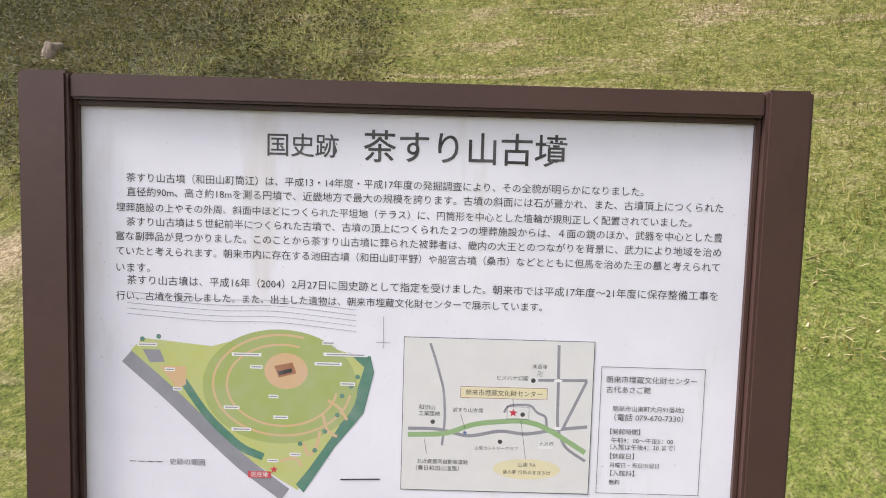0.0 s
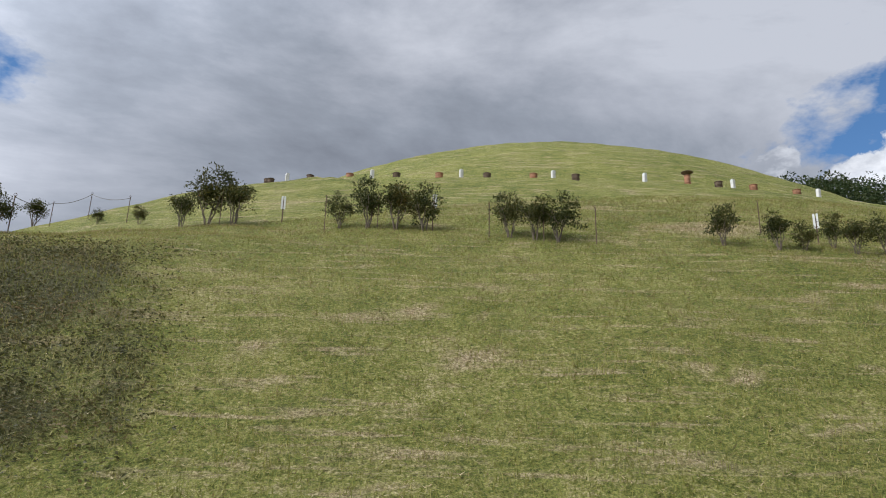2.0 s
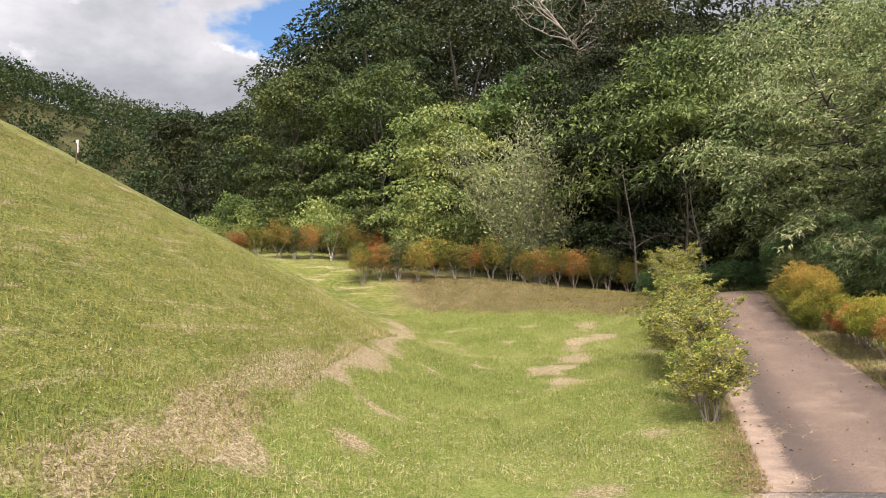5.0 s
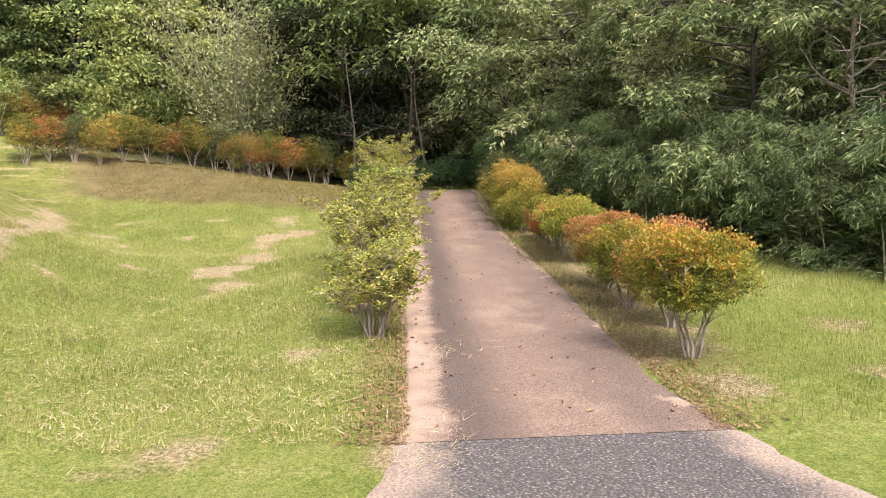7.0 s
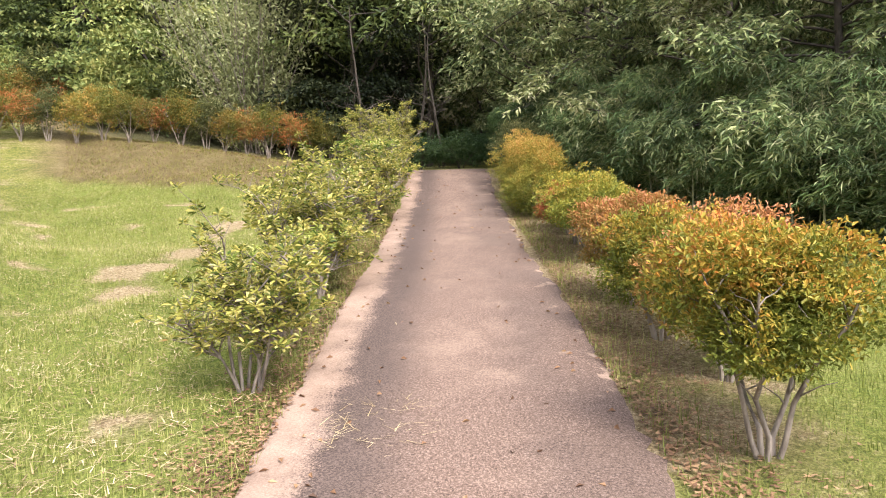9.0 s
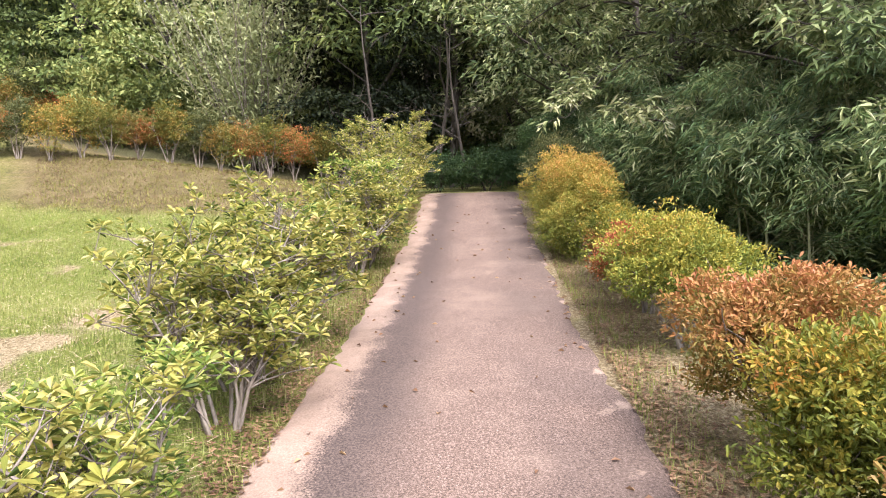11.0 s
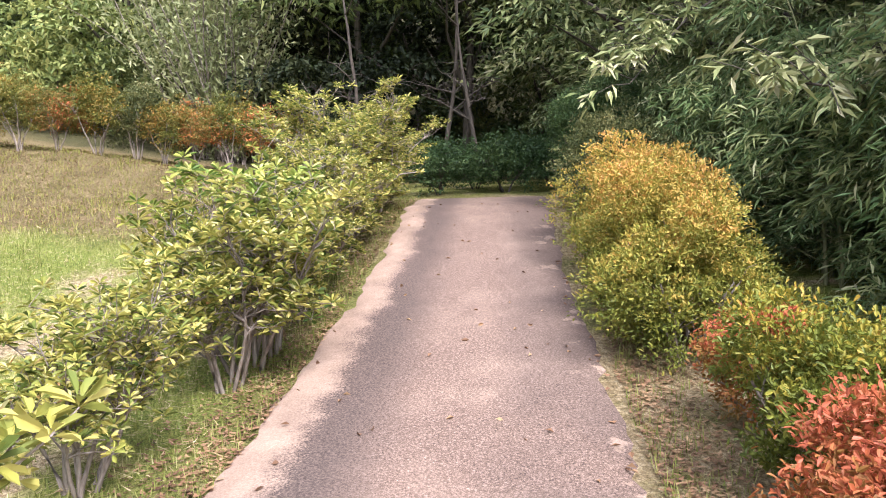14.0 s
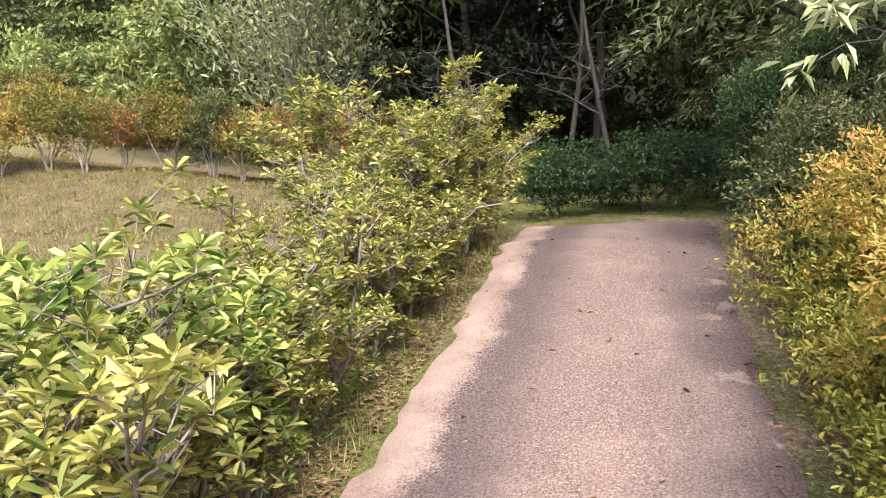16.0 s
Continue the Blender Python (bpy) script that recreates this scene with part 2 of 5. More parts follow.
def apron_material():
    m, k = material("apron")
    p = position(k)
    e = k.add("ShaderNodeAttribute", attribute_name="across").outputs["Fac"]
    v = k.add("ShaderNodeTexVoronoi", {"Vector": p, "Scale": 48.0})
    n, wide = k.noise(p, 60, 4, 0.7), k.noise(p, 2.2, 5, 0.6)
    chip = k.add("ShaderNodeSeparateColor", {"Color": v.outputs["Color"]}).outputs[0]
    stone = k.mix(k.step(v.outputs["Distance"], 0.5, 0.15), (0.035, 0.031, 0.030), k.ramp(chip, [(0.0, (0.06, 0.053, 0.052)), (0.6, (0.13, 0.115, 0.112)), (1.0, (0.27, 0.235, 0.225))]))
    col = k.mix(k.math("MULTIPLY", k.step(n, 0.45, 0.65), 0.5), stone, (0.155, 0.125, 0.112))
    side = k.math("ADD", k.math("ABSOLUTE", e), k.math("MULTIPLY", k.math("SUBTRACT", wide, 0.5), 0.5))
    col = k.mix(k.math("MULTIPLY", k.step(side, 0.6, 0.85), 0.85), col, k.ramp(n, [(0.35, (0.16, 0.112, 0.085)), (0.65, (0.34, 0.26, 0.2))]))
    surface(k, col, 0.9, v.outputs["Distance"], 0.8, 0.012)
    return m


GROUND, PATH, APRON = ground_material(), path_material(), apron_material()
FRAME_PAINT = plain("brown_paint", (0.060, 0.030, 0.024), 0.45, 0.12, 4)
BROWN_BARK = bark("brown_bark", (0.06, 0.045, 0.03), (0.19, 0.15, 0.11))
GREY_BARK, DARK_BARK = bark("grey_bark", (0.10, 0.078, 0.06), (0.29, 0.245, 0.20)), bark("dark_bark", (0.025, 0.02, 0.015), (0.075, 0.06, 0.045))
PALE_BARK = bark("pale_bark", (0.26, 0.22, 0.18), (0.52, 0.46, 0.40))
FOREST = leafy("forest_leaf", [(0.1, (0.028, 0.047, 0.017)), (0.45, (0.078, 0.112, 0.034)), (0.75, (0.155, 0.194, 0.056)), (1.0, (0.296, 0.296, 0.101))], 0.3, 0.65, 0.22, differ=0.5)
FOREST_DARK = leafy("dark_forest_leaf", [(0.1, (0.010, 0.018, 0.008)), (0.45, (0.028, 0.043, 0.016)), (0.75, (0.058, 0.074, 0.024)), (1.0, (0.110, 0.105, 0.036))], 0.3, 0.7, 0.2, differ=0.5)
FOREST_PALE = leafy("pale_forest_leaf", [(0.1, (0.091, 0.146, 0.045)), (0.5, (0.237, 0.300, 0.091)), (0.9, (0.454, 0.454, 0.155))], 0.4, 0.65, 0.25, differ=0.4)
DROOP = leafy("drooping_leaf", [(0.1, (0.050, 0.081, 0.034)), (0.4, (0.140, 0.197, 0.073)), (0.7, (0.351, 0.393, 0.176)), (0.92, (0.502, 0.502, 0.309)), (1.0, (0.502, 0.502, 0.380))], 0.5, 0.5, 0.25, local=0.6, differ=0.25)
WOODLAND = leafy("woodland_leaf", [(0.1, (0.017, 0.031, 0.012)), (0.5, (0.038, 0.060, 0.019)), (0.9, (0.081, 0.089, 0.030))], 0.06, 0.75)
WILLOW = leafy("willow_leaf", [(0.1, (0.152, 0.177, 0.076)), (0.5, (0.266, 0.291, 0.133)), (0.9, (0.417, 0.417, 0.209))], 0.7)
BAMBOO = leafy("bamboo_leaf", [(0.1, (0.043, 0.078, 0.029)), (0.5, (0.117, 0.180, 0.065)), (0.8, (0.265, 0.312, 0.133)), (1.0, (0.527, 0.527, 0.328))], 0.8, 0.5, 0.25, local=0.7, differ=0.35)
CULM = bark("bamboo_culm", (0.07, 0.085, 0.03), (0.24, 0.23, 0.12))
HEDGE = leafy("hedge_leaf", [(0.08, (0.045, 0.075, 0.014)), (0.30, (0.146, 0.175, 0.033)), (0.55, (0.301, 0.291, 0.060)), (0.75, (0.472, 0.411, 0.115)), (0.9, (0.479, 0.479, 0.220)), (1.0, (0.421, 0.201, 0.071))], 8.0, 0.6, 0.3, local=0.72)
HEDGE_GREEN = leafy("green_hedge_leaf", [(0.08, (0.040, 0.087, 0.016)), (0.4, (0.160, 0.228, 0.040)), (0.7, (0.374, 0.401, 0.093)), (0.95, (0.592, 0.592, 0.228))], 8.0, 0.6, 0.3, local=0.72)
AUTUMN = {
    "amber": leafy("amber_leaf", [(0.1, (0.044, 0.066, 0.012)), (0.5, (0.143, 0.165, 0.024)), (0.68, (0.330, 0.264, 0.039)), (0.85, (0.495, 0.209, 0.044)), (1.0, (0.550, 0.154, 0.050))], 6.0, local=0.45, tall=1.15),
    "pink": leafy("faded_red_leaf", [(0.1, (0.075, 0.085, 0.018)), (0.35, (0.19, 0.165, 0.035)), (0.6, (0.34, 0.18, 0.055)), (0.82, (0.44, 0.185, 0.08)), (1.0, (0.56, 0.31, 0.18))], 6.0, local=0.5, tall=1.05),
    "orange": leafy("orange_leaf", [(0.1, (0.052, 0.079, 0.015)), (0.42, (0.191, 0.202, 0.031)), (0.64, (0.371, 0.286, 0.058)), (0.84, (0.546, 0.286, 0.079)), (1.0, (0.546, 0.392, 0.191))], 6.0, local=0.5, tall=1.25),
    "yellow": leafy("yellow_leaf", [(0.1, (0.050, 0.081, 0.014)), (0.4, (0.146, 0.181, 0.030)), (0.65, (0.323, 0.292, 0.045)), (0.84, (0.464, 0.302, 0.060)), (1.0, (0.504, 0.202, 0.076))], 6.0, local=0.45, tall=1.15),
    "rust": leafy("rust_leaf", [(0.08, (0.066, 0.091, 0.020)), (0.4, (0.198, 0.190, 0.044)), (0.7, (0.477, 0.173, 0.057)), (0.95, (0.620, 0.231, 0.081))], 1.5, local=0.5, differ=0.3),
    "red": leafy("red_leaf", [(0.08, (0.085, 0.08, 0.016)), (0.3, (0.22, 0.12, 0.03)), (0.58, (0.37, 0.10, 0.042)), (0.85, (0.47, 0.14, 0.08)), (1.0, (0.52, 0.27, 0.17))], 6.0, local=0.5, tall=1.0),
    "green": leafy("mixed_leaf", [(0.1, (0.069, 0.100, 0.020)), (0.5, (0.202, 0.210, 0.041)), (0.8, (0.420, 0.279, 0.062)), (1.0, (0.620, 0.265, 0.077))], 1.8, local=0.5, differ=0.35),
    "dull": leafy("dull_green_leaf", [(0.1, (0.031, 0.048, 0.015)), (0.5, (0.095, 0.111, 0.038)), (0.85, (0.201, 0.191, 0.075)), (1.0, (0.340, 0.234, 0.095))], 3.0, local=0.5),
    "deep": leafy("deep_green_leaf", [(0.1, (0.016, 0.036, 0.013)), (0.5, (0.044, 0.081, 0.026)), (0.9, (0.098, 0.150, 0.044))], 2.0, local=0.5),
}
SHRUB = leafy("mound_shrub_leaf", [(0.1, (0.021, 0.032, 0.008)), (0.5, (0.052, 0.059, 0.015)), (0.85, (0.119, 0.105, 0.028)), (1.0, (0.196, 0.112, 0.035))], 1.2)
UNDER = leafy("undergrowth_leaf", [(0.1, (0.018, 0.040, 0.014)), (0.5, (0.043, 0.081, 0.027)), (1.0, (0.099, 0.144, 0.045))], 0.8)
GRASS = leafy("grass_blade", [(0.1, (0.10, 0.13, 0.025)), (0.45, (0.20, 0.235, 0.052)), (0.72, (0.32, 0.325, 0.10)), (1.0, (0.56, 0.48, 0.27))], 0.5, 0.55, 0.35)
GRASS_OLIVE = leafy("olive_grass_blade", [(0.1, (0.14, 0.16, 0.035)), (0.45, (0.225, 0.225, 0.05)), (0.75, (0.33, 0.295, 0.095)), (1.0, (0.46, 0.39, 0.21))], 0.5, 0.55, 0.35)
STRAW = leafy("straw", [(0.1, (0.22, 0.16, 0.08)), (0.5, (0.42, 0.33, 0.18)), (0.9, (0.6, 0.5, 0.32))], 2, 0.7, 0.15)
LITTER = leafy("leaf_litter", [(0.1, (0.076, 0.043, 0.027)), (0.5, (0.216, 0.119, 0.065)), (0.9, (0.389, 0.259, 0.140))], 3, 0.7, 0.1)

# ---- the lie of the land ----
P0, U, N = (10.7, -4.46), (0.976, -0.218), (0.218, 0.976)
MOUND = (16.8, 42.6)
CROWN = (18.09, 41.80, 10.81, 1.90)


def along(x, y):
    """Metres along the path and to its left."""
    dx, dy = np.asarray(x) - P0[0], np.asarray(y) - P0[1]
    return dx * U[0] + dy * U[1], dx * N[0] + dy * N[1]


def at_path(a, b):
    return P0[0] + a * U[0] + b * N[0], P0[1] + a * U[1] + b * N[1]


def wide_noise(x, y, size, seed):
    """A cheap smooth unevenness of about one unit."""
    r = np.random.default_rng(seed)
    out = 0.0
    for _ in range(7):
        k, f = r.uniform(0, 6.28), r.uniform(0.6, 1.7) * 6.28 / size
        out = out + np.sin((np.cos(k) * x + np.sin(k) * y) * f + r.uniform(0, 6.28))
    return out / 4.2


def height(x, y):
    """The ground's height: the rising path, the bank, the wooded hill and the round burial mound."""
    x, y = np.asarray(x, float), np.asarray(y, float)
    a, b = along(x, y)
    g = np.interp(a, [-40, -14, -8, -4, -2, 0, 1.5, 4, 6, 8, 11.2, 15.5, 19, 26, 40, 75, 160, 230, 900],
                  [-.6, -.1, .05, .2, .38, .58, .8, 1.08, 1.27, 1.62, 2.33, 3.0, 3.15, 4.2, 9, 20, 47, 50, 35])
    g = g + np.clip(b - 5, -2, 14) * 0.155 * np.clip((a - 11.2) / 4.3, 0, 1)
    # the wooded valley side comes forward on the right
    g = g + np.clip(-b - 9, 0, 60) * 0.35 * np.clip((a + 6) / 12, 0, 1)
    g = g - 0.12 * np.exp(-((b - 4.5) / 2.5) ** 2) * np.clip((11 - a) / 6, 0, 1) * np.clip((a + 6) / 4, 0, 1)
    # valley to the far left opens before the far hill
    far = np.clip((b - 16) / 30, 0, 1) * np.clip((a - 20) / 20, 0, 1)
    g = g - far * np.clip((a - 24) * 0.26, 0, 14) * np.clip((150 - a) / 80, 0, 1)
    # the far wooded ridge behind the mound
    far, way = np.hypot(x, y), np.degrees(np.arctan2(x, y))
    ridge = np.interp(way, [15, 30, 43, 56, 64, 75, 95], [22, 49.5, 54.4, 46.8, 41.3, 36, 11]) * np.exp(-((far - 150) / 48) ** 2)
    g = np.maximum(g, np.where(way > 0, ridge, 0))
    r = np.hypot(x - MOUND[0], y - MOUND[1])
    low = 0.6 + 0.582 * (42.74 - r)
    crown = np.hypot(x - CROWN[0], y - CROWN[1])
    up = 10.08 + CROWN[2] * (1 - np.clip(crown / 24.2, 0, 1) ** CROWN[3])
    m = np.where(r > 26.45, low, np.maximum(10.08, up))
    # the older, darker bank beside the road
    m = m + 1.6 * np.exp(-((x + 6.4) / 5.9) ** 2 - ((y - 10.6) / 5.0) ** 2) + 0.6 * np.exp(-((x + 3.4) / 7.5) ** 2 - ((y - 20.8) / 3.6) ** 2)
    m = np.maximum(m, -60)
    k = 0.35
    d = np.clip(0.5 + 0.5 * (m - g) / (2 * k), 0, 1)
    return g * (1 - d) + m * d + 2 * k * d * (1 - d)


# ---- mesh helpers ----
class Shape:
    """Collects triangles and quads for one mesh."""

    def __init__(self):
        self.v, self.f, self.n = [], [], 0

    def put(self, verts, faces):
        verts, faces = np.asarray(verts, float).reshape(-1, 3), np.asarray(faces, int)
        self.v.append(verts)
        self.f.append(faces + self.n)
        self.n += len(verts)

    def mesh(self, name, mats, smooth=False):
        me = bpy.data.meshes.new(name)
        v = np.concatenate(self.v)
        me.vertices.add(len(v))
        me.vertices.foreach_set("co", v.ravel())
        sizes = np.concatenate([np.full(len(f), f.shape[1]) for f in self.f])
        flat = np.concatenate([f.ravel() for f in self.f])
        me.loops.add(len(flat))
        me.loops.foreach_set("vertex_index", flat)
        me.polygons.add(len(sizes))
        me.polygons.foreach_set("loop_start", np.concatenate([[0], np.cumsum(sizes)[:-1]]))
        me.polygons.foreach_set("use_smooth", np.full(len(sizes), smooth))
        for m in mats if isinstance(mats, (list, tuple)) else [mats]:
            me.materials.append(m)
        me.update(calc_edges=True)
        return me

    def tube(self, pts, radii, sides=6):
        pts, radii = np.asarray(pts, float), np.asarray(radii, float)
        d = np.gradient(pts, axis=0)
        d /= np.linalg.norm(d, axis=1)[:, None] + 1e-9
        ref = np.where(np.abs(d[:, 2:3]) < 0.9, [[0, 0, 1.0]], [[1.0, 0, 0]])
        s = np.cross(d, ref)
        s /= np.linalg.norm(s, axis=1)[:, None] + 1e-9
        t = np.cross(s, d)
        ang = np.arange(sides) * 2 * np.pi / sides
        ring = pts[:, None] + radii[:, None, None] * (np.cos(ang)[None, :, None] * s[:, None] + np.sin(ang)[None, :, None] * t[:, None])
        i, j = np.meshgrid(np.arange(len(pts) - 1), np.arange(sides), indexing="ij")
        q = np.stack([i * sides + j, i * sides + (j + 1) % sides, (i + 1) * sides + (j + 1) % sides, (i + 1) * sides + j], -1).reshape(-1, 4)
        self.put(ring, q)

    def leaves(self, pos, axis, length, width, r, cup=0.15, round_tip=False):
        """Folded leaves from their base points along their axes: narrow with four corners, or blunt-tipped with six."""
        pos, axis = np.asarray(pos, float), np.asarray(axis, float)
        n = len(pos)
        axis = axis / (np.linalg.norm(axis, axis=1)[:, None] + 1e-9)
        side = np.cross(axis, r.normal(size=(n, 3)) * 0.6 + [0, 0, 1.0])
        side /= np.linalg.norm(side, axis=1)[:, None] + 1e-9
        up = np.cross(side, axis)
        L = (length * r.uniform(0.7, 1.25, n))[:, None]
        W = (width * r.uniform(0.75, 1.2, n))[:, None]
        if round_tip:
            low, high = pos + axis * L * 0.36 + up * W * cup, pos + axis * L * 0.78 + up * W * cup * 0.6
            v = np.stack([pos, low - side * W * 0.36, high - side * W * 0.48, pos + axis * L - up * L * 0.1, high + side * W * 0.48, low + side * W * 0.36], 1)
            k = np.arange(n)[:, None] * 6
            self.put(v, np.concatenate([k + [0, 3, 2, 1], k + [0, 5, 4, 3]]))
            return
        mid = pos + axis * L * 0.45 + up * W * cup
        v = np.stack([pos, mid - side * W / 2, pos + axis * L - up * L * 0.12, mid + side * W / 2], 1)
        k = np.arange(n)[:, None] * 4
        self.put(v, np.concatenate([k + [0, 2, 1], k + [0, 3, 2]]))

    def box(self, x0, y0, z0, x1, y1, z1):
        v = [(x, y, z) for z in (z0, z1) for y in (y0, y1) for x in (x0, x1)]
        self.put(v, [(0, 2, 3, 1), (4, 5, 7, 6), (0, 1, 5, 4), (2, 6, 7, 3), (0, 4, 6, 2), (1, 3, 7, 5)])


def part(name, shape, mat, parent=None, label="", smooth=False):
    me = shape.mesh(name, mat, smooth) if isinstance(shape, Shape) else shape
    ob = new(name, me)
    if parent is not None:
        ob.parent = parent
    if label:
        tagged(ob, label)
    return ob


def bevelled(name, mat, x0, y0, z0, x1, y1, z1, w=0.004, parent=None, label=""):
    """A box with eased edges."""
    bm = bmesh.new()
    bmesh.ops.create_cube(bm, size=1, matrix=Matrix.LocRotScale(((x0 + x1) / 2, (y0 + y1) / 2, (z0 + z1) / 2), None, (x1 - x0, y1 - y0, z1 - z0)))
    bmesh.ops.bevel(bm, geom=bm.edges[:], offset=w, segments=2, affect="EDGES")
    me = bpy.data.meshes.new(name)
    bm.to_mesh(me)
    bm.free()
    me.materials.append(mat)
    return part(name, me, mat, parent, label)


def thing(name, label, category, group="", at=(0, 0, 0)):
    ob = tagged(new(name), label, category, group)
    ob.location = at
    ob.empty_display_size = 0.1
    return ob


def ball(r, n):
    v = r.normal(size=(n, 3))
    return v / np.linalg.norm(v, axis=1)[:, None]


# ---- ground ----
def axis_steps(lo, hi, fine_lo, fine_hi, step, grow=1.16):
    out = list(np.arange(fine_lo, fine_hi + 1e-6, step))
    s, v = step, fine_hi
    while v < hi:
        s *= grow
        v += s
        out.append(v)
    s, v = step, fine_lo
    while v > lo:
        s *= grow
        v -= s
        out.insert(0, v)
    return np.array(out)


def smooth(x, lo, hi):
    t = np.clip((np.asarray(x) - lo) / (hi - lo), 0, 1)
    return t * t * (3 - 2 * t)


def zones(x, y):
    """Dry straw, brown earth, and dark litter with the terrace edge's shade, as they lie over the ground."""
    a, b = along(x, y)
    r = np.hypot(x - MOUND[0], y - MOUND[1])
    foot = np.exp(-((r - np.interp(x, [5, 7.25, 9.8, 15, 21.8], [42.05, 41.77, 41.4, 41.0, 40.6]) + 0.1 * wide_noise(x, y, 5, 3)) / 0.30) ** 2) * smooth(x, 3.5, 6) * smooth(x, 23, 20) * (1.0 + 0.3 * wide_noise(x, y, 3, 4))
    trail = np.exp(-((b - 3.6 - 0.05 * (a - 4)) / 0.45) ** 2) * smooth(a, 1, 3) * smooth(a, 11, 8) * (0.5 + 0.5 * wide_noise(x, y, 3, 5))
    cut = sum(0.62 * np.exp(-((r - q - 0.25 * wide_noise(x, y, 7, 6 + i)) / 0.16) ** 2) * smooth(wide_noise(x, y, 3.2, 30 + i), -0.2, 0.6) for i, q in enumerate((34.6, 35.9, 36.6, 37.6, 38.9)))
    band = 0.9 * np.exp(-((r - 32.4) / 0.55) ** 2) * smooth(wide_noise(x, y, 6, 8), -0.3, 0.5) * smooth(x, 3, 7)
    verge = 0.8 * np.where(b > 0, 0.7 * smooth(b, 1.6, 1.15), smooth(-b, 2.1, 1.4) * smooth(a, -2.8, -1.6)) * smooth(a, -4.5, -3) * smooth(a, 14, 12)
    duff = verge * (b < 0) * smooth(a, -2.6, -1.4)
    tuft = 0.75 * smooth(wide_noise(x, y, 1.5, 21) + 0.7 * wide_noise(x, y, 4.5, 22), 0.38, 0.95) * smooth(r, 40.8, 42.0) * smooth(a, 10.5, 9)
    dry = np.clip(foot + tuft + trail + cut + band + verge * 0.4 + duff * 0.5 + 0.12 * wide_noise(x, y, 2.5, 9), 0, 1)
    rim = a - 8.9 - 0.26 * np.clip(b, 0, 12) + 0.25 * wide_noise(x, y, 2.5, 23)
    bank = smooth(rim, -0.3, 0.6) * smooth(a, 30, 22) * smooth(r, 40.2, 41.6) * smooth(b, 1.6, 2.4) * 0.9
    brown = np.clip(np.maximum(bank, np.where(b < 0, verge * 0.55, verge * 0.9)), 0, 1)
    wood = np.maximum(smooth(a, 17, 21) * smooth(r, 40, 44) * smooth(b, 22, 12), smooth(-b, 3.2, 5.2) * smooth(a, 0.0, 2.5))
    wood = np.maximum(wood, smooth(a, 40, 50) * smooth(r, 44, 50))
    hump_and_shade = 0.88 * smooth(x + 0.4 * wide_noise(x, y, 2.2, 15) + 0.35 * wide_noise(x, y, 0.8, 17), 0.4, -2.2) * smooth(y + 0.5 * wide_noise(x, y, 1.9, 16), 4.4, 6.4) * smooth(y, 12.5, 9.5) * (0.95 + 0.15 * wide_noise(x, y, 2.5, 13))
    # band below the terrace edge: rough grass, and the edge's shade painted in
    hump_and_shade = np.maximum(hump_and_shade, 0.3 * np.exp(-((r - 27.0) / 0.5) ** 2) * smooth(wide_noise(x, y, 5, 14), -0.6, 0.4))
    return np.clip(dry, 0, 1), brown, np.clip(wood + hump_and_shade, 0, 1)


def fresh_grass(x, y):
    """Where the lawn is fresh green: the flat field and the lawn beyond the path."""
    a, b = along(x, y)
    r = np.hypot(x - MOUND[0], y - MOUND[1])
    return smooth(r, 40.6, 42.2) * smooth(a - 8.9 - 0.26 * np.clip(b, 0, 12), 0.5, -0.4) * smooth(a, -16, -10)


def bumps(x, y):
    """Small unevenness of the turf, none under the path and the gravel."""
    a, b = along(x, y)
    k = smooth(np.abs(b - 0.15), 1.1, 2.2) * (1 - smooth(a, -2.8, -3.6) * smooth(np.abs(b), 4.8, 3.9))
    return k * (0.035 * wide_noise(x, y, 1.3, 11) + 0.05 * wide_noise(x, y, 3.7, 12))


def build_ground():
    xs, ys = axis_steps(-1500, 1500, -14, 36, 0.35), axis_steps(-1500, 1500, -14, 34, 0.35)
    X, Y = np.meshgrid(xs, ys, indexing="ij")
    Z = height(X, Y) + bumps(X, Y)
    nx, ny = X.shape
    s = Shape()
    i, j = np.meshgrid(np.arange(nx - 1), np.arange(ny - 1), indexing="ij")
    k = (i * ny + j).ravel()
    s.put(np.stack([X, Y, Z], -1), np.stack([k, k + ny, k + ny + 1, k + 1], -1))
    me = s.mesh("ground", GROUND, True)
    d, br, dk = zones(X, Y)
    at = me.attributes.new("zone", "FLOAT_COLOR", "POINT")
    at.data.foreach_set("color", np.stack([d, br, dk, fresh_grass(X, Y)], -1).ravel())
    ob = new("ground", me)
    tagged(ob, "mown grass slopes and field with dry straw", "ground", kind="structure")


def strip(name, mat, a0, a1, left, right, lift, label, category):
    """A strip along the path between two wavering edges."""
    na, nb = int((a1 - a0) / 0.12) + 2, 19
    A = np.linspace(a0, a1, na)
    l, r = left(A), right(A)
    T = np.linspace(0, 1, nb)
    B = r[:, None] + (l - r)[:, None] * T
    AA = np.repeat(A[:, None], nb, 1)
    X, Y = at_path(AA, B)
    Z = height(X, Y) + lift
    Z[:, 0] -= 0.03
    Z[:, -1] -= 0.03
    s = Shape()
    i, j = np.meshgrid(np.arange(na - 1), np.arange(nb - 1), indexing="ij")
    k = (i * nb + j).ravel()
    s.put(np.stack([X, Y, Z], -1), np.stack([k, k + nb, k + nb + 1, k + 1], -1))
    me = s.mesh(name, mat, True)
    at = me.attributes.new("across", "FLOAT", "POINT")
    at.data.foreach_set("value", np.repeat((T * 2 - 1)[None], na, 0).ravel())
    return tagged(new(name, me), label, category, kind="structure")


